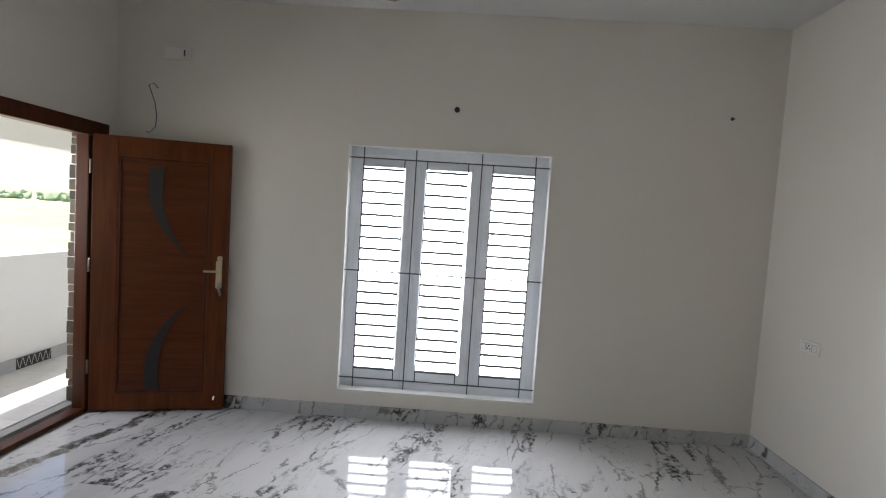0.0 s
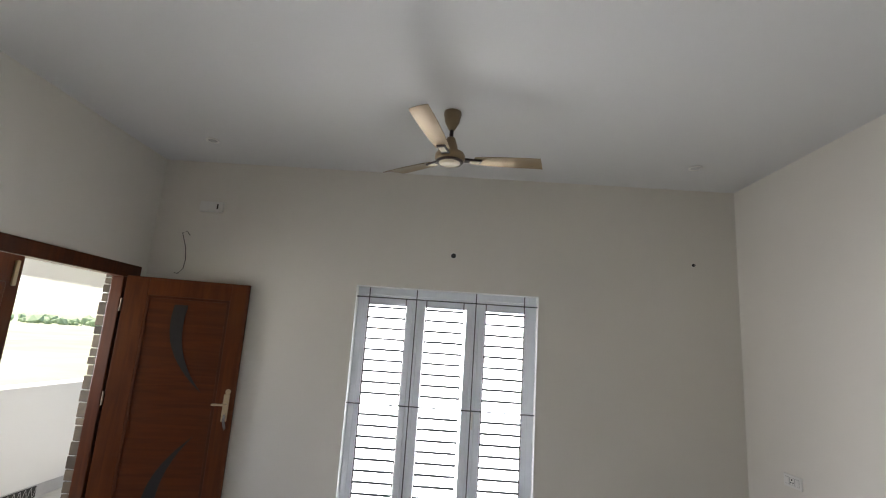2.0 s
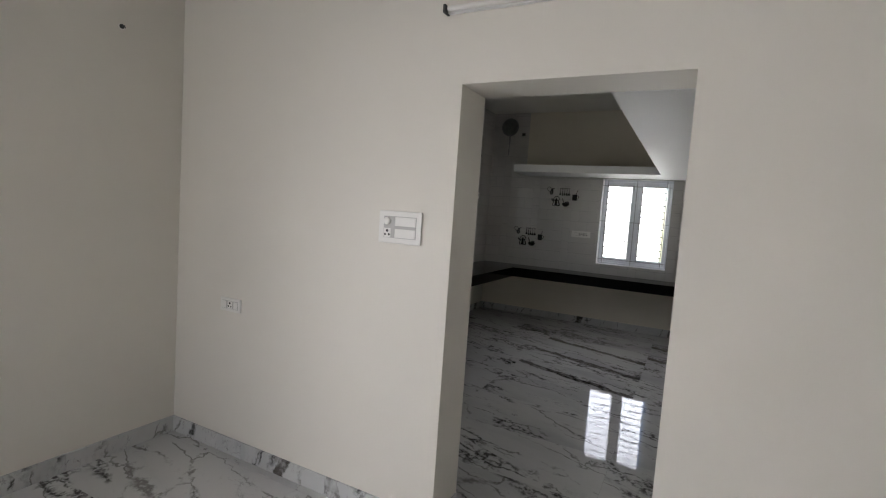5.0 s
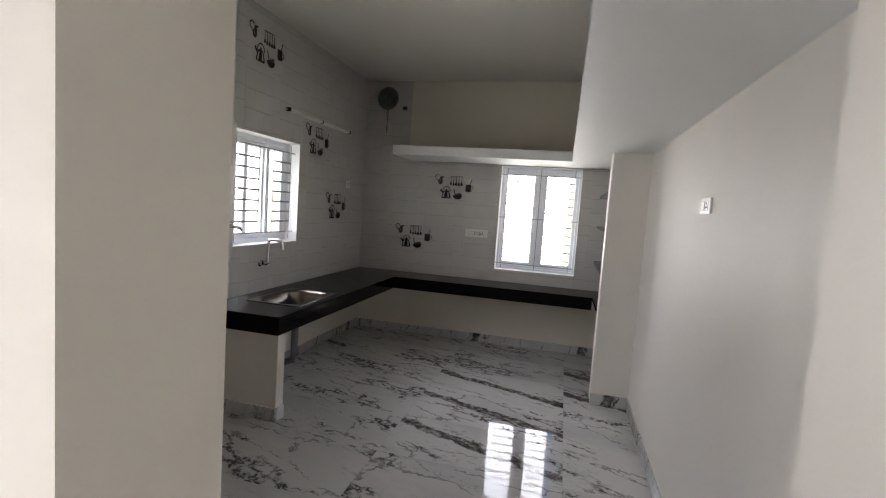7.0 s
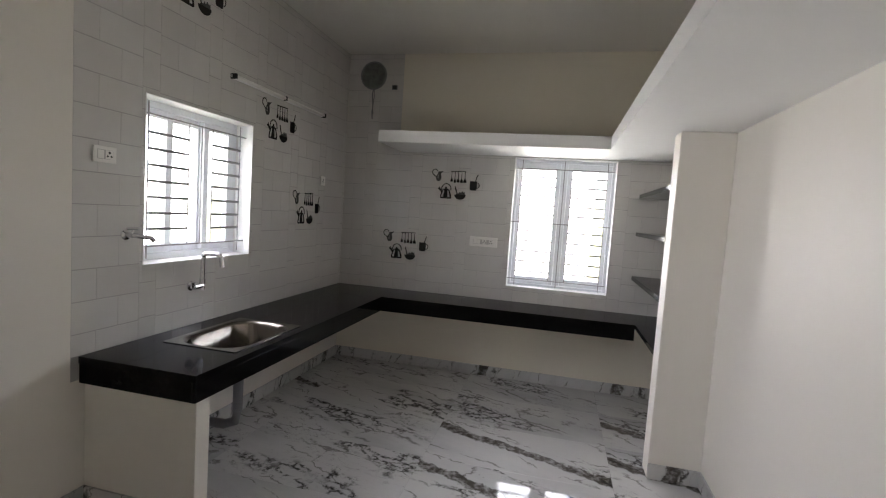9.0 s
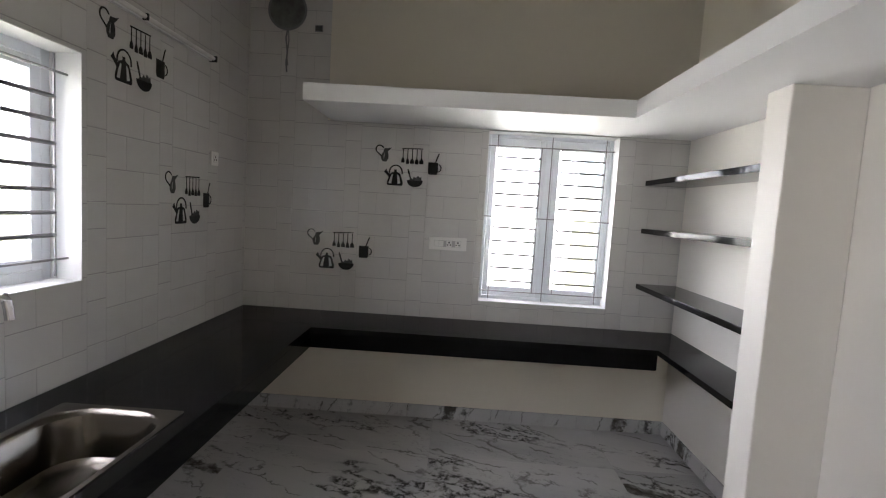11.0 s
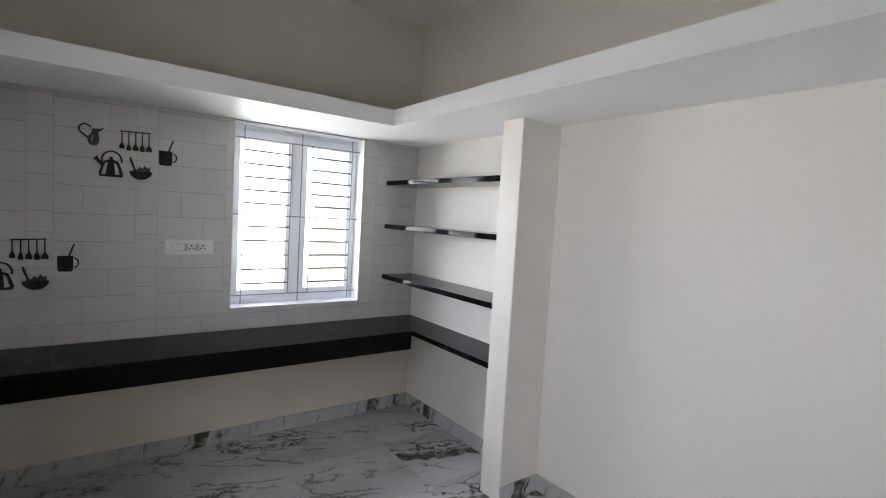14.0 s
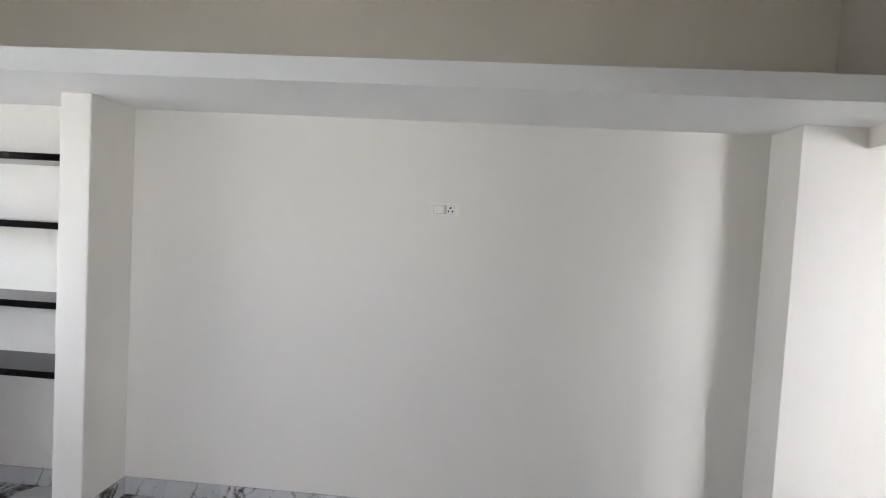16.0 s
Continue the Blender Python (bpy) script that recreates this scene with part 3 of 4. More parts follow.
fuse = thing("fuse_box", "small white fuse box high on the wall", "fuse box", pose(-2.50, HN, 2.668))
part("box", bx(-0.10, 0.10, -0.03, 0, -0.045, 0.045, bevel=0.006), M_plastic, fuse)
part("breaker_door", bx(0.03, 0.085, -0.034, -0.029, -0.036, 0.036, bevel=0.003), M_plastic, fuse)
part("breaker", bx(0.052, 0.064, -0.037, -0.0335, -0.022, 0.024, bevel=0.001), M_dark, fuse, "dark breaker switch")
wire = thing("loose_wire", "thin loose wire hanging from the wall", "wire", pose(0, 0, 0))
part("wire", tube(bmesh.new(), [(-2.655, HN - 0.002, 2.41), (-2.67, HN - 0.03, 2.44), (-2.70, HN - 0.04, 2.42), (-2.69, HN - 0.03, 2.38), (-2.665, HN - 0.02, 2.30), (-2.652, HN - 0.015, 2.2), (-2.66, HN - 0.015, 2.12), (-2.70, HN - 0.02, 2.075), (-2.72, HN - 0.03, 2.08)], 0.003, 6), M_dark, wire)


def conduit(m, r, label):
    t = thing("conduit_hole", label, "conduit", m)
    part("ring", lathe([(r * 1.35, 0), (r * 1.35, -0.004), (r, -0.005), (r, -0.001)], 18, "Y"), M_plastic, t)
    part("hole", lathe([(r, -0.0055), (r, -0.007)], 18, "Y"), M_dark, t)
    part("wire_end", tube(bmesh.new(), [(0, -0.006, 0), (0.006, -0.02, 0.004), (0.012, -0.018, -0.008)], 0.0025, 6), M_dark, t)
    return t


conduit(pose(-0.403, HN, 2.377), 0.021, "dark open conduit hole above the window")
conduit(pose(1.59, HN, 2.425), 0.013, "small conduit hole near the room corner")


def tube_light(m, length, label):
    t = thing("tube_light", label, "tube light", m)
    part("batten", bx(0.0, length, -0.022, 0, -0.014, 0.014, bevel=0.004), M_white, t)
    part("tube", tube(bmesh.new(), [(0.02, -0.034, 0), (length - 0.02, -0.034, 0)], 0.012, 12), M_plastic, t, smooth=True)
    for x in (0.0, length - 0.012):
        part("end_cap", bx(x, x + 0.012, -0.05, 0, -0.018, 0.018, bevel=0.003), M_dark, t)
    part("clip", bx(length * 0.48, length * 0.48 + 0.012, -0.05, -0.02, -0.016, 0.016, bevel=0.003), M_dark, t)
    return t


tube_light(pose(HE, 1.716, 2.415, 0, 0, -90), 1.2, "unlit white tube light above the kitchen opening")
tube_light(pose(5.6, KN, 2.434), 1.29, "unlit slim tube light on kitchen tiles")

# ---- ceiling fan and downlights ----
fan = thing("ceiling_fan", "champagne gold three-blade ceiling fan hanging at rest", "ceiling fan", pose(-0.462, 2.36, HC + 0.006))
part("canopy", lathe([(0.052, 0), (0.056, -0.02), (0.045, -0.075), (0.022, -0.12), (0.016, -0.128)], 28), M_fan, fan, smooth=True)
part("rod", lathe([(0.0125, -0.12), (0.0125, -0.20)], 14), M_fan_b, fan, smooth=True)
part("lower_canopy", lathe([(0.018, -0.175), (0.026, -0.18), (0.042, -0.23), (0.048, -0.275)], 28), M_fan, fan, smooth=True)
part("motor", lathe([(0.05, -0.272), (0.085, -0.28), (0.093, -0.295), (0.093, -0.318), (0.082, -0.332)], 36), M_fan, fan, smooth=True)
part("trim_ring", lathe([(0.083, -0.330), (0.085, -0.336), (0.078, -0.343), (0.068, -0.342)], 36), M_fan_b, fan, smooth=True)
part("bottom_cap", lathe([(0.069, -0.338), (0.062, -0.348), (0.035, -0.356), (0.004, -0.358)], 36), M_lens, fan, "cream glossy bottom cap", smooth=True)
for a in (10, 133, 254):
    bm = bmesh.new()
    top, bot = [], []
    for i in range(13):
        s = i / 12
        r = 0.15 + 0.44 * s
        half = 0.044 + 0.020 * math.sin(min(s * 1.4, 1) * math.pi / 2)
        skew = 0.03 * s
        for k in range(5):
            q = k / 4 * 2 - 1
            y = q * half
            z = -0.302 - 0.13 * y - 0.006 * q * q + 0.08 * (r - 0.15)
            x = r + (skew * q if i == 12 else 0)
            top.append(bm.verts.new((x, y, z + 0.002))), bot.append(bm.verts.new((x, y, z - 0.002)))
    for i in range(12):
        for k in range(4):
            j = i * 5 + k
            bm.faces.new((top[j], top[j + 5], top[j + 6], top[j + 1]))
            bm.faces.new((bot[j], bot[j + 1], bot[j + 6], bot[j + 5]))
    for i in range(12):
        for k in (0, 4):
            j = i * 5 + k
            bm.faces.new((top[j], bot[j], bot[j + 5], top[j + 5]))
    for i in (0, 60):
        for k in range(4):
            bm.faces.new((top[i + k], top[i + k + 1], bot[i + k + 1], bot[i + k]))
    bmesh.ops.recalc_face_normals(bm, faces=bm.faces)
    blade = part("blade", bm, M_fan, fan, smooth=True)
    blade.matrix_basis = pose(0, 0, 0, 0, 0, a)
    part("blade_iron", bx(0.075, 0.20, -0.028, 0.028, -0.318, -0.306, bevel=0.005), M_fan_b, blade, "brown blade bracket")
    part("badge", bx(0.125, 0.185, -0.019, 0.019, -0.3215, -0.317, bevel=0.002), M_lens, blade, "cream bracket inset")


def downlight(m):
    t = thing("downlight", "small unlit recessed ceiling downlight", "downlight", m, "hall downlights")
    part("rim", lathe([(0.05, 0), (0.052, -0.006), (0.042, -0.009), (0.036, -0.003)], 28), M_plastic, t, smooth=True)
    part("lens", lathe([(0.036, -0.002), (0.034, -0.004)], 28), M_inkw, t, "grey frosted lens")
    return t


dl = downlight(pose(-2.32, 3.04, HC))
copy_thing(dl, pose(1.378, 3.03, HC))

# ---- kitchen worktop, sink, shelves ----
ctop = thing("worktop", "black polished granite worktop in an L shape", "worktop", pose(0, 0, 0))


def holed_plate(x0, x1, y0, y1, hole, z0, z1):
    """A plate with a rectangular hole, in one piece."""
    bm = bmesh.new()
    h0, h1, k0, k1 = hole
    o = ((x0, y0), (x1, y0), (x1, y1), (x0, y1))
    n = ((h0, k0), (h1, k0), (h1, k1), (h0, k1))
    v = {(ring, z): [bm.verts.new((x, y, z)) for x, y in pts] for ring, pts in (("o", o), ("n", n)) for z in (z0, z1)}
    for i in range(4):
        j = (i + 1) % 4
        bm.faces.new((v["o", z1][i], v["o", z1][j], v["n", z1][j], v["n", z1][i]))
        bm.faces.new((v["o", z0][j], v["o", z0][i], v["n", z0][i], v["n", z0][j]))
        bm.faces.new((v["o", z0][i], v["o", z0][j], v["o", z1][j], v["o", z1][i]))
        bm.faces.new((v["n", z0][j], v["n", z0][i], v["n", z1][i], v["n", z1][j]))
    return bm


part("slab", holed_plate(4.555, KE, 3.015, KN, (4.945, 5.575, 3.097, 3.52), 0.745, 0.78), M_granite, ctop)
part("slab", bx(6.94, KE, KS, 3.0145, 0.745, 0.78), M_granite, ctop)
part("slab", bx(6.09, 6.9395, KS, 0.762, 0.745, 0.78, bevel=0.002), M_granite, ctop)
part("front_edge", bx(4.557, 6.958, 3.017, 3.037, 0.645, 0.7449, bevel=0.003), M_granite, ctop)
part("front_edge", bx(6.942, 6.962, 0.764, 3.016, 0.645, 0.7449, bevel=0.003), M_granite, ctop)
part("front_edge", bx(4.557, 4.577, 3.0375, KN - 0.001, 0.645, 0.7449, bevel=0.003), M_granite, ctop)
part("support_slab", holed_plate(4.578, KE, 3.038, KN, (4.93, 5.59, 3.09, 3.53), 0.665, 0.7445), M_white, ctop, "white painted support slab")
part("support_slab", bx(6.963, KE, 0.765, 3.0375, 0.665, 0.7445), M_white, ctop, "white painted support slab")
setting("counter_wall", bx(4.59, 4.682, 3.035, KN, 0, 0.6645, bevel=0.004), M_wall, "short cream wall that carries the worktop end", "wall")


def ring_points(x0, x1, y0, y1, r, n=6):
    pts = []
    for cx, cy, a in ((x1 - r, y1 - r, 0), (x0 + r, y1 - r, 90), (x0 + r, y0 + r, 180), (x1 - r, y0 + r, 270)):
        for i in range(n + 1):
            t = radians(a + 90 * i / n)
            pts.append((cx + r * math.cos(t), cy + r * math.sin(t)))
    return pts


sink = thing("kitchen_sink", "stainless steel drop-in sink set in black granite", "sink", pose(0, 0, 0))
bm = bmesh.new()
loops = []
for (x0, x1, y0, y1, r), z in (((4.92, 5.60, 3.08, 3.55, 0.012), 0.7805), ((4.92, 5.60, 3.08, 3.55, 0.012), 0.7845), ((4.94, 5.58, 3.092, 3.527, 0.15), 0.7855), ((4.948, 5.572, 3.10, 3.518, 0.145), 0.7835),
                               ((4.965, 5.555, 3.115, 3.50, 0.135), 0.768), ((4.99, 5.53, 3.14, 3.475, 0.125), 0.62), ((5.02, 5.50, 3.17, 3.445, 0.10), 0.598), ((5.2, 5.32, 3.25, 3.35, 0.03), 0.594)):
    loops.append([bm.verts.new((x, y, z)) for x, y in ring_points(x0, x1, y0, y1, r)])
for a, c in zip(loops, loops[1:]):
    for i in range(len(a)):
        j = (i + 1) % len(a)
        bm.faces.new((a[i], a[j], c[j], c[i]))
bm.faces.new(loops[-1])
part("bowl", bm, M_steel, sink, smooth=True)
part("drain", lathe([(0.04, 0.5955), (0.04, 0.599), (0.028, 0.6), (0.026, 0.597)], 20), M_chrome, sink, "chrome drain ring").matrix_basis = pose(5.26, 3.3, 0)
pipe = thing("drain_pipe", "grey plastic waste pipe under the sink", "pipe", pose(0, 0, 0))
part("pipe", tube(bmesh.new(), [(5.26, 3.3, 0.592), (5.26, 3.3, 0.30), (5.262, 3.32, 0.22), (5.27, 3.40, 0.185), (5.27, KN - 0.002, 0.18)], 0.03, 12), M_pipe, pipe, smooth=True)

tap = thing("kitchen_tap", "chrome wall tap with a tall swan spout", "tap", pose(5.285, KN - 0.001, 1.035))
part("flange", lathe([(0.03, 0), (0.03, -0.008), (0.017, -0.014), (0.015, -0.05)], 20, "Y"), M_chrome, tap, smooth=True)
part("body", tube(bmesh.new(), [(-0.028, -0.05, 0), (0.052, -0.05, 0.004)], 0.019, 14), M_chrome, tap, smooth=True)
part("swivel", tube(bmesh.new(), [(0.044, -0.05, -0.024), (0.045, -0.05, 0.045)], 0.019, 14), M_chrome, tap, smooth=True)
part("handle", tube(bmesh.new(), [(-0.028, -0.05, 0), (-0.042, -0.052, 0.0), (-0.046, -0.06, 0.035)], 0.011, 10), M_chrome, tap, smooth=True)
part("spout", tube(bmesh.new(), [(0.042, -0.05, -0.006), (0.045, -0.05, 0.03), (0.048, -0.05, 0.17), (0.048, -0.053, 0.192), (0.048, -0.062, 0.206), (0.048, -0.08, 0.211), (0.05, -0.155, 0.211), (0.05, -0.172, 0.206), (0.05, -0.182, 0.192), (0.051, -0.187, 0.16)], 0.014, 12), M_chrome, tap, smooth=True)
part("nozzle", tube(bmesh.new(), [(0.051, -0.186, 0.172), (0.052, -0.19, 0.132)], 0.0145, 12), M_chrome, tap, smooth=True)

cock = thing("bib_tap", "short chrome wall tap beside the sink window", "tap", pose(4.805, KN - 0.001, 1.375))
part("flange", lathe([(0.028, 0), (0.028, -0.006), (0.014, -0.012), (0.014, -0.05)], 18, "Y"), M_chrome, cock, smooth=True)
part("spout", tube(bmesh.new(), [(0, -0.02, 0), (0, -0.06, 0.0), (0.02, -0.085, -0.004), (0.07, -0.10, -0.012), (0.085, -0.105, -0.03)], 0.013, 10), M_chrome, cock, smooth=True)
part("handle", tube(bmesh.new(), [(0, -0.05, 0.01), (0, -0.05, 0.032), (0.012, -0.075, 0.036), (-0.016, -0.028, 0.036)], 0.008, 8), M_chrome, cock, smooth=True)
stub = thing("pipe_stub", "capped brass pipe stub sticking out of plaster", "pipe", pose(3.945, KN, 1.037))
part("pipe", tube(bmesh.new(), [(0, 0, 0), (0, -0.07, 0)], 0.013, 12), M_rust, stub, smooth=True)
part("cap", tube(bmesh.new(), [(0, -0.062, 0), (0, -0.085, 0)], 0.017, 6), M_rust, stub)

for z in (1.893, 1.547, 1.138):
    s = thing("wall_shelf", "black polished granite shelf built between pier and wall", "shelf", pose(6.09, KS, z), "niche shelves")
    part("slab", bx(0, KE - 6.09, 0, 0.295, -0.036, 0, bevel=0.003), M_granite, s)

vent = thing("exhaust_vent", "round dark exhaust opening with a wire hanging", "vent", pose(KE - 0.001, 3.423, 2.963, 0, 0, -90))
part("ring", lathe([(0.142, 0), (0.142, -0.008), (0.128, -0.010), (0.128, -0.003)], 36, "Y"), M_pipe, vent, smooth=True)
part("cover", lathe([(0.128, -0.002), (0.128, -0.005)], 36, "Y"), mat("patchy_grey_cover", (0.11, 0.115, 0.11), 0.7, scale=16, vary=0.8), vent, "patchy dark grey cover")
part("wire", tube(bmesh.new(), [(0.005, -0.006, -0.13), (0.0, -0.02, -0.2), (0.012, -0.018, -0.3), (0.004, -0.015, -0.37), (0.012, -0.02, -0.44)], 0.006, 6), M_pipe, vent, "hanging grey wire")
part("wire", tube(bmesh.new(), [(0.012, -0.006, -0.13), (0.022, -0.02, -0.22), (0.008, -0.018, -0.33), (0.018, -0.015, -0.39)], 0.004, 6), M_pipe, vent, "hanging grey wire")
jb = thing("junction_box", "small dark open junction box on the wall", "junction box", pose(KE - 0.001, 3.19, 2.845, 0, 0, -90))
part("box", bx(-0.03, 0.03, -0.006, 0, -0.024, 0.024, bevel=0.003), M_pipe, jb)
part("hole", bx(-0.022, 0.022, -0.008, -0.0055, -0.017, 0.017), M_dark, jb)


# ---- printed motifs on the tiles ----
def blob(pts, y=0.0, d=0.0012):
    return plate_shape(bmesh.new(), pts, y - d, y)


def curve_band(pts, w):
    """A flat band of width w along (x, z) points."""
    a, c = [], []
    for i, p in enumerate(pts):
        q, r = Vector(pts[max(i - 1, 0)]), Vector(pts[min(i + 1, len(pts) - 1)])
        d = (r - q).normalized()
        a.append((p[0] - d.y * w / 2, p[1] + d.x * w / 2)), c.append((p[0] + d.y * w / 2, p[1] - d.x * w / 2))
    return a + c[::-1]


def mirror(cx, half):
    """A closed outline from (half width, z) pairs about x = cx."""
    return [(cx - r, z) for r, z in half] + [(cx + r, z) for r, z in half[::-1]]


def arc(cx, cz, rx, rz, a0, a1, n=12):
    return [(cx + rx * math.cos(radians(a0 + (a1 - a0) * i / n)), cz + rz * math.sin(radians(a0 + (a1 - a0) * i / n))) for i in range(n + 1)]


def motif(m):
    t = thing("tile_motif", "black and grey kitchenware print on white tiles", "wall decal", m, "kitchenware prints on tiles")
    p = part("pitcher", blob([(0.055, 0.19), (0.085, 0.19), (0.098, 0.215), (0.098, 0.245), (0.092, 0.272), (0.122, 0.308), (0.10, 0.300), (0.066, 0.296), (0.060, 0.27), (0.045, 0.245), (0.043, 0.215)]), M_inkg, t, "grey pitcher print")
    part("grip", blob(curve_band(arc(0.032, 0.288, 0.028, 0.032, 20, 230) + [(0.03, 0.25), (0.046, 0.235)], 0.009)), M_ink, p)
    part("highlight", blob([(0.062, 0.215), (0.066, 0.215), (0.068, 0.25), (0.066, 0.262)], -0.0014, 0.0004), M_inkw, p)
    u = part("utensil_bar", blob([(0.196, 0.306), (0.350, 0.312), (0.350, 0.304), (0.196, 0.298)]), M_ink, t, "black utensil rack print")
    for i in range(5):
        x = 0.206 + 0.034 * i
        part("stem", blob([(x - 0.003, 0.30), (x + 0.003, 0.30), (x + 0.0035, 0.215), (x - 0.0035, 0.215)], -0.0003), M_ink, u)
        wd = (0.013, 0.012, 0.016, 0.014, 0.017)[i]
        z = 0.21 - 0.006 * (i > 0)
        part("scoop", blob(mirror(x, [(wd * 0.25, z + 0.022), (wd * 0.7, z + 0.010), (wd, z - 0.006), (wd * 0.9, z - 0.020 - 0.003 * (i % 2))]), -0.0006), M_ink, u)
    g = part("mug", blob(mirror(0.431, [(0.036, 0.205), (0.036, 0.125), (0.030, 0.105)])), M_ink, t, "black mug print")
    part("grip", blob(curve_band(arc(0.466, 0.16, 0.024, 0.03, 80, -80), 0.008), -0.0003), M_ink, g)
    part("spoon", blob([(0.443, 0.203), (0.452, 0.203), (0.470, 0.262), (0.476, 0.278), (0.468, 0.28), (0.460, 0.262)], -0.0003), M_ink, g)
    k = part("kettle", blob(mirror(0.155, [(0.018, 0.108), (0.036, 0.100), (0.046, 0.07), (0.058, 0.03), (0.058, 0.008), (0.050, 0.0)])), M_ink, t, "black and silver kettle print")
    part("handle", blob(curve_band(arc(0.158, 0.105, 0.048, 0.06, 190, -10, 16), 0.010), -0.0003), M_ink, k)
    part("spout", blob([(0.112, 0.045), (0.105, 0.07), (0.084, 0.095), (0.07, 0.105), (0.078, 0.118), (0.088, 0.134), (0.092, 0.118), (0.104, 0.10), (0.122, 0.085)], -0.0003), M_ink, k)
    part("shine", blob([(0.108, 0.015), (0.128, 0.015), (0.139, 0.09), (0.130, 0.092), (0.118, 0.06)], -0.0014, 0.0004), M_inkw, k)
    part("shine", blob([(0.175, 0.015), (0.196, 0.02), (0.185, 0.075), (0.176, 0.09), (0.170, 0.09)], -0.0014, 0.0004), M_inkw, k)
    part("knob", blob(mirror(0.155, [(0.010, 0.130), (0.008, 0.118), (0.014, 0.106)]), -0.0006), M_ink, k)
    b = part("bowl", blob([(0.243, 0.05)] + arc(0.302, 0.05, 0.059, 0.055, 180, 360) + [(0.361, 0.052)]), M_ink, t, "black salad bowl print")
    part("salad", blob([(0.258, 0.05), (0.27, 0.068), (0.285, 0.062), (0.295, 0.082), (0.31, 0.07), (0.322, 0.092), (0.338, 0.074), (0.348, 0.086), (0.352, 0.05)], -0.0003), M_inkg, b)
    part("spoon", blob([(0.268, 0.055), (0.277, 0.055), (0.262, 0.11), (0.252, 0.14), (0.243, 0.138), (0.25, 0.105)], -0.0005), M_ink, b)
    return t


mo = motif(pose(5.966, KN - 0.0005, 2.095))
mo.scale = (1, 1, 0.9)
for q in (pose(5.04, KN - 0.0005, 2.735), pose(6.448, KN - 0.0005, 1.425)):
    copy_thing(mo, q)
for y, z in ((2.738, 1.752), (3.222, 1.105)):
    copy_thing(mo, pose(KE - 0.0005, y, z, 0, 0, -90))

# ---- porch and outdoors ----
porch = setting("porch_floor", bx(-4.25, HW - 0.2, -3.0, 8.0, -0.12, -0.006), M_grout, "grey and white chequered porch floor", "floor")
parapet = setting("porch_parapet", bx(-4.35, -4.15, -3.0, 8.0, -0.8, 1.02, bevel=0.01), M_white, "low white painted porch parapet", "parapet")
setting("porch_skirting", bx(-4.15, -4.137, -3.0, 8.0, 0, 0.11), M_skirt, "grey tiled porch skirting", "baseboard")
setting("porch_beam", bx(-4.35, -4.15, -3.0, 8.0, 1.99, 3.0, bevel=0.01), M_white, "white painted porch beam", "beam")
setting("porch_ceiling", bx(-4.35, HW - 0.23, -3.0, 8.0, 3.0, 3.2), M_white, "white painted porch ceiling", "ceiling")
setting("porch_end_wall", bx(-4.35, HW - 0.23, 8.0, 8.2, -0.8, 3.2), M_wall, "plain porch end wall", "wall")
setting("porch_end_wall_south", bx(-4.35, HW - 0.23, -3.2, -3.0, -0.8, 3.2), M_wall, "plain porch end wall", "wall")
setting("outer_wall", bx(HW - 0.23, HW - 0.2, HN + 0.24, 8.0, -0.8, 3.2), M_wall, "cream painted outer house wall", "wall")
band = thing("patterned_tile", "dark patterned border tile on the porch skirting", "tile", pose(-4.136, 4.15, 0.055, 0, 0, 90))
part("base", bx(-0.18, 0.18, -0.004, 0, -0.05, 0.05), M_dark, band)
for i in range(12):
    x = -0.165 + 0.03 * i
    s = 1 if i % 2 else -1
    part("line", plate_shape(bmesh.new(), [(x - 0.014, -0.042 * s), (x - 0.009, -0.042 * s), (x + 0.014, 0.042 * s), (x + 0.009, 0.042 * s)], -0.0055, -0.0045), M_inkw, band)
ground = setting("ground", bx(-900, 900, -900, 900, -0.95, -0.7), M_ground, "flat dry grass field to the horizon", "ground")
bm = bmesh.new()
rnd = random.Random(4)
for i in range(1100):
    a = radians(rnd.uniform(95, 185))
    d = rnd.uniform(190, 290)
    h = rnd.choice((0.6, 0.9, 1.2, 1.9)) * rnd.uniform(0.6, 1.3)
    bmesh.ops.create_icosphere(bm, subdivisions=1, radius=1.0, matrix=Matrix.LocRotScale((d * math.cos(a), d * math.sin(a), -0.7 + h * 0.6), Euler((rnd.random(), rnd.random(), rnd.random() * 6)), (h * rnd.uniform(0.8, 1.8), h * 1.2, h * rnd.uniform(0.6, 1.0))))
tagged(part("far_trees", bm, M_leaf), "line of far green trees, haze put into their colour", "trees", kind="stuff")
clad = setting("stone_cladding", bx(-3.215, HW - 0.2305, 3.47, HN + 0.24, 0, 3.0), M_grout, "stacked brown ledge stone beside the entrance", "cladding")
z = 0.0
while z < 2.0:
    h = rnd.uniform(0.05, 0.13)
    o = part("stone", bx(-3.23 - rnd.uniform(0, 0.02), -3.06, 3.432 + rnd.uniform(0, 0.012), 3.4595, z + 0.003, z + h - 0.003, bevel=0.006), M_stone, clad)
    z += h

# ---- skirting, wall tiles, floor tiles ----
cache = {}


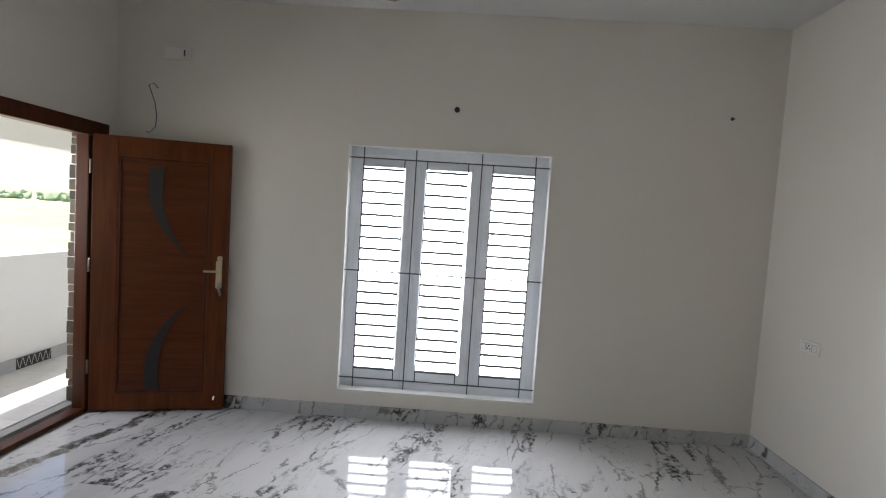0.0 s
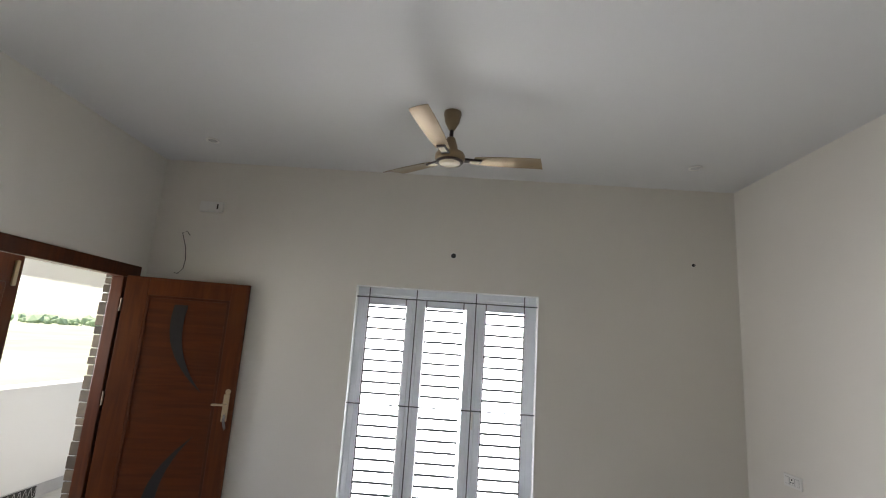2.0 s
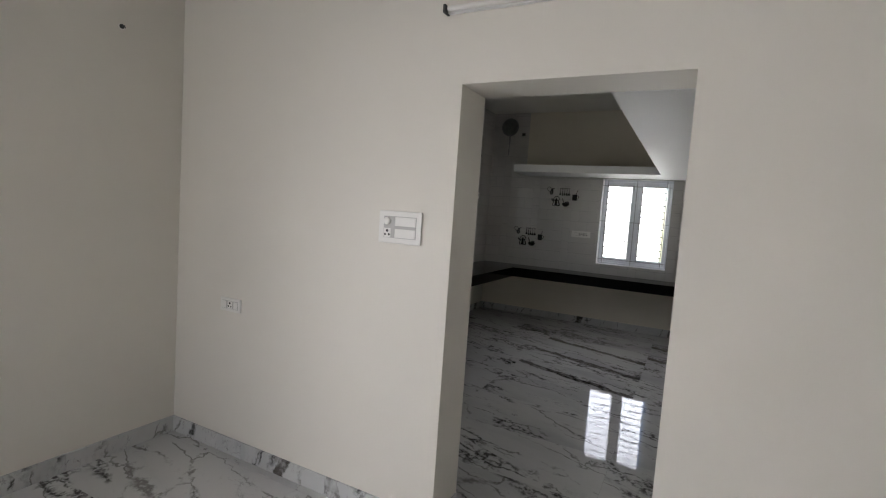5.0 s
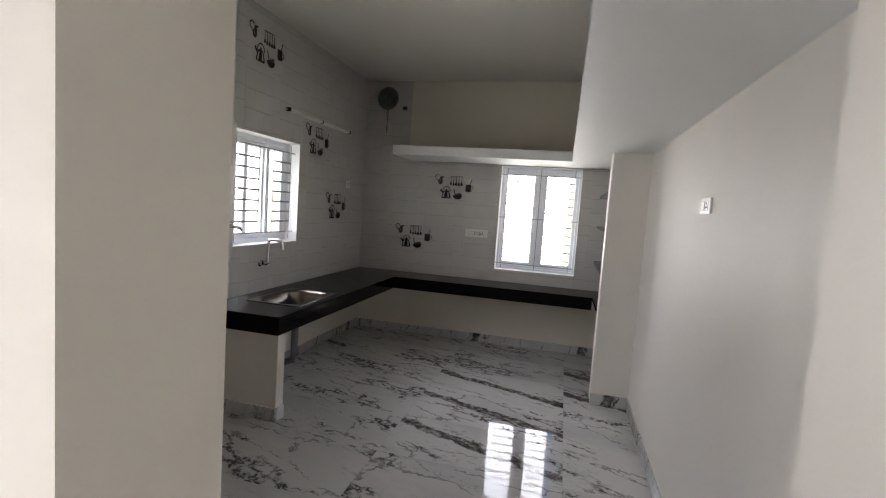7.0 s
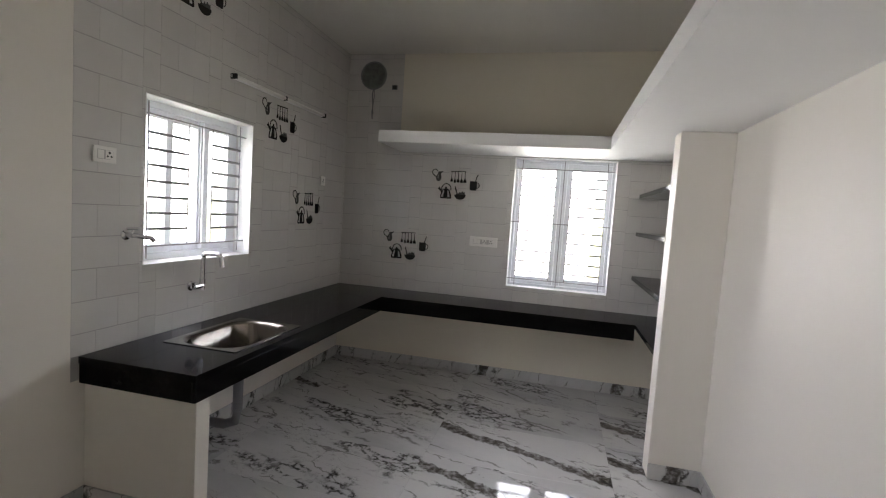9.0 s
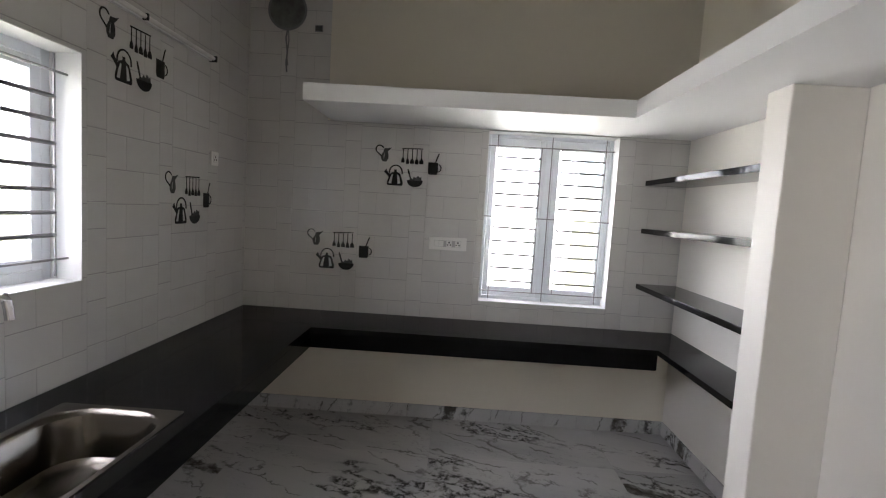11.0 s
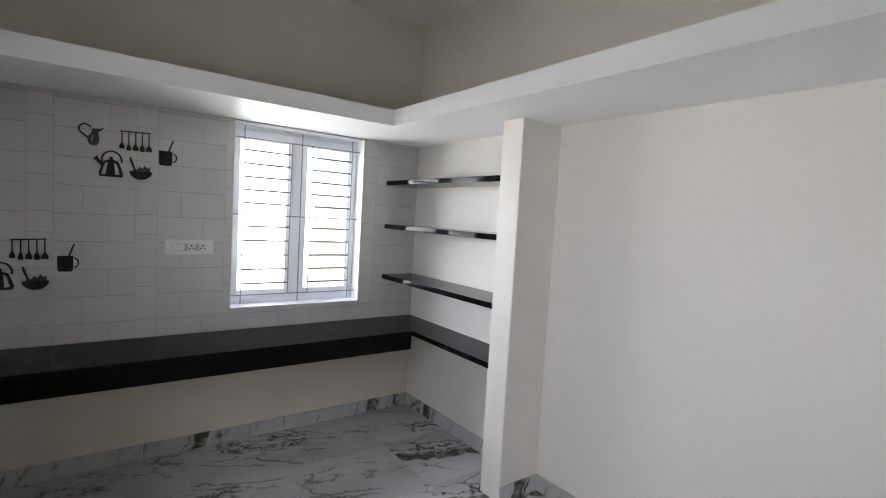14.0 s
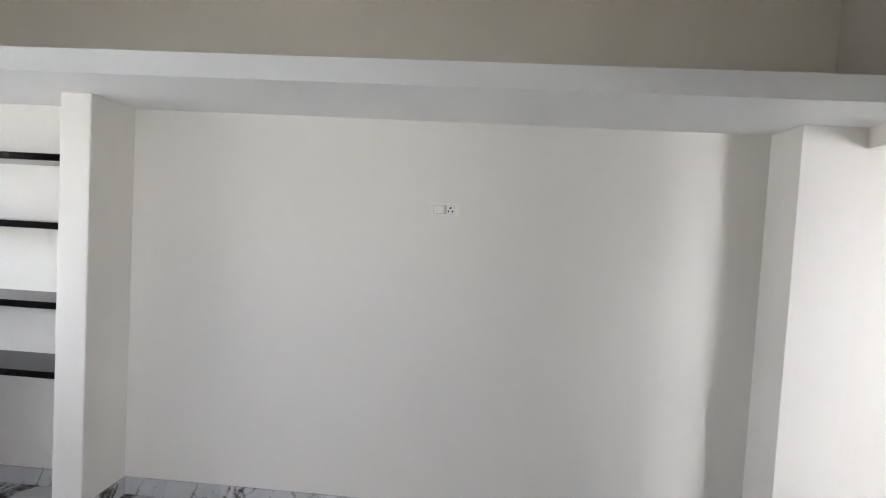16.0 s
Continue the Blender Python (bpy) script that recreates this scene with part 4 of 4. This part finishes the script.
def tile_piece(name, w, d, h, material, parent, m, bevel=0.0012):
    """One tile: a slab w by d by h centred on its base, its upper edges eased."""
    key = (name, round(w, 4), round(d, 4), round(h, 4))
    if key not in cache:
        bm = bmesh.new()
        a = [bm.verts.new((x * w / 2, y * d / 2, 0)) for x, y in ((-1, -1), (1, -1), (1, 1), (-1, 1))]
        c = [bm.verts.new((x * w / 2, y * d / 2, h - bevel)) for x, y in ((-1, -1), (1, -1), (1, 1), (-1, 1))]
        e = [bm.verts.new((x * (w / 2 - bevel), y * (d / 2 - bevel), h)) for x, y in ((-1, -1), (1, -1), (1, 1), (-1, 1))]
        bm.faces.new(e)
        for lo, hi in ((a, c), (c, e)):
            for i in range(4):
                j = (i + 1) % 4
                bm.faces.new((lo[i], lo[j], hi[j], hi[i]))
        cache[key] = mesh_of(name, bm, material)
    o = new(name, cache[key])
    o.parent = parent
    o.matrix_basis = m
    return o


SK = 0.1
skirt = tagged(thing("baseboard", "veined white porcelain skirting along the walls", "baseboard", pose(0, 0, 0)), kind="structure")


def skirting(x0, y0, x1, y1):
    """Skirting pieces from one corner to the next; the room lies to the left of the way."""
    a, c = Vector((x0, y0)), Vector((x1, y1))
    n = max(1, round((c - a).length / 0.6))
    d = (c - a) / n
    turn = math.degrees(math.atan2(d.y, d.x))
    for i in range(n):
        q = a + d * (i + 0.5)
        tile_piece("skirting_tile", d.length - 0.0015, SK, 0.011, M_marble, skirt, pose(q.x, q.y, SK / 2, 90, 0, turn + 180), 0.0015)


for run in ((HE, HN, HW, HN), (HW, HN, HW, 3.47), (HW, 1.85, HW, HS), (HW, HS, HE, HS), (HE, HS, HE, OPEN[0]), (HE, OPEN[1], HE, HN),
            (KW - 0.011, OPEN[1], HE + 0.011, OPEN[1]), (HE + 0.011, OPEN[0], KW - 0.011, OPEN[0]),
            (KW, KN, KW, OPEN[1]), (4.59, KN, KW, KN), (KE, KN, 4.682, KN), (KE, KS, KE, KN), (6.09, KS, KE, KS), (2.506, KS, 5.927, KS),
            (5.927, KS, 5.927, 0.772), (6.09, 0.772, 6.09, KS), (2.506, 0.7028, 2.506, KS), (4.59, 3.035, 4.59, KN), (4.682, KN, 4.682, 3.035), (4.682, 3.035, 4.59, 3.035)):
    skirting(*run)


def clad_wall(parent, a0, a1, b0, b1, holes, place):
    """A repeat of six tile sizes over a wall, cut round its openings."""
    far = bmesh.new()
    n_a, n_b = int((a1 - a0) / 0.5) + 1, int((b1 - b0) / 0.32) + 2
    count = 0
    for j in range(n_b):
        for i in range(n_a):
            x, z = a0 + 0.5 * i, b0 - 0.05 + 0.32 * j
            for r in ((0, 0.13, 0, 0.16), (0.13, 0.385, 0, 0.16), (0, 0.255, 0.16, 0.32), (0.255, 0.385, 0.16, 0.32), (0.385, 0.5, 0.05, 0.17), (0.385, 0.5, 0.17, 0.37)):
                q = [(max(a0, x + r[0]), min(a1, x + r[1]), max(b0, z + r[2]), min(b1, z + r[3]))]
                for h in holes:
                    q = cut(q, h)
                for c0, c1, d0, d1 in q:
                    if c1 - c0 < 0.008 or d1 - d0 < 0.008:
                        continue
                    tile_piece("tile", c1 - c0 - 0.0013, d1 - d0 - 0.0034, 0.007, M_tile, parent, place((c0 + c1) / 2, (d0 + d1) / 2))
                    count += 1
    return count


grn = setting("grout_north", wall_x(KN + 0.0014, KN + 0.008, 4.515, KE, 0.66, KC, [WIN_S]), M_grout, "grey grout between the kitchen wall tiles", "wall")
gre = setting("grout_east", wall_y(KE + 0.0014, KE + 0.008, KS, KN, 0.66, KC, [WIN_E, (KS - 1, 3.1, 2.2, 5)]), M_grout, "grey grout between the kitchen wall tiles", "wall")
clad_wall(wall_kn, 4.515, KE, 0.781, KC, [WIN_S], lambda a, b: pose(a, KN + 0.007, b, 90, 0, 0))
clad_wall(wall_ke, KS, KN, 0.781, KC, [WIN_E, (KS - 1, 3.1, 2.198, 5)], lambda a, b: pose(KE + 0.007, a, b, 90, 0, -90))


def pave(parent, x0, x1, y0, y1, ox, oy):
    """Floor tiles 0.6 by 1.2 m, laid lengthwise along y."""
    i0, i1 = math.floor((x0 - ox) / 0.6), math.ceil((x1 - ox) / 0.6)
    j0, j1 = math.floor((y0 - oy) / 1.2), math.ceil((y1 - oy) / 1.2)
    for i in range(i0, i1):
        for j in range(j0, j1):
            a0, a1 = max(x0, ox + 0.6 * i), min(x1, ox + 0.6 * i + 0.6)
            b0, b1 = max(y0, oy + 1.2 * j), min(y1, oy + 1.2 * j + 1.2)
            if a1 - a0 > 0.01 and b1 - b0 > 0.01:
                tile_piece("floor_tile", a1 - a0 - 0.001, b1 - b0 - 0.001, 0.0045, M_marble, parent, pose((a0 + a1) / 2, (b0 + b1) / 2, -0.0045), 0.0005)


pave(floor, HW - 0.085, HE, HS, HN, 0.10, 2.42)
pave(floor, HE, KW, OPEN[0], OPEN[1], 2.0, 2.2)
pave(floor, KW, KE, KS, KN, 5.68, 2.195)
for i in range(5):
    for j in range(36):
        a, c = -4.15 + 0.3 * i, -2.95 + 0.3 * j
        if a + 0.3 < HW - 0.05 and 1.0 < c < 7.5:
            tile_piece("porch_tile", 0.297, 0.297, 0.006, M_checkA if (i + j) % 2 else M_checkB, porch, pose(a + 0.15, c + 0.15, -0.006)).name = "porch_tile"
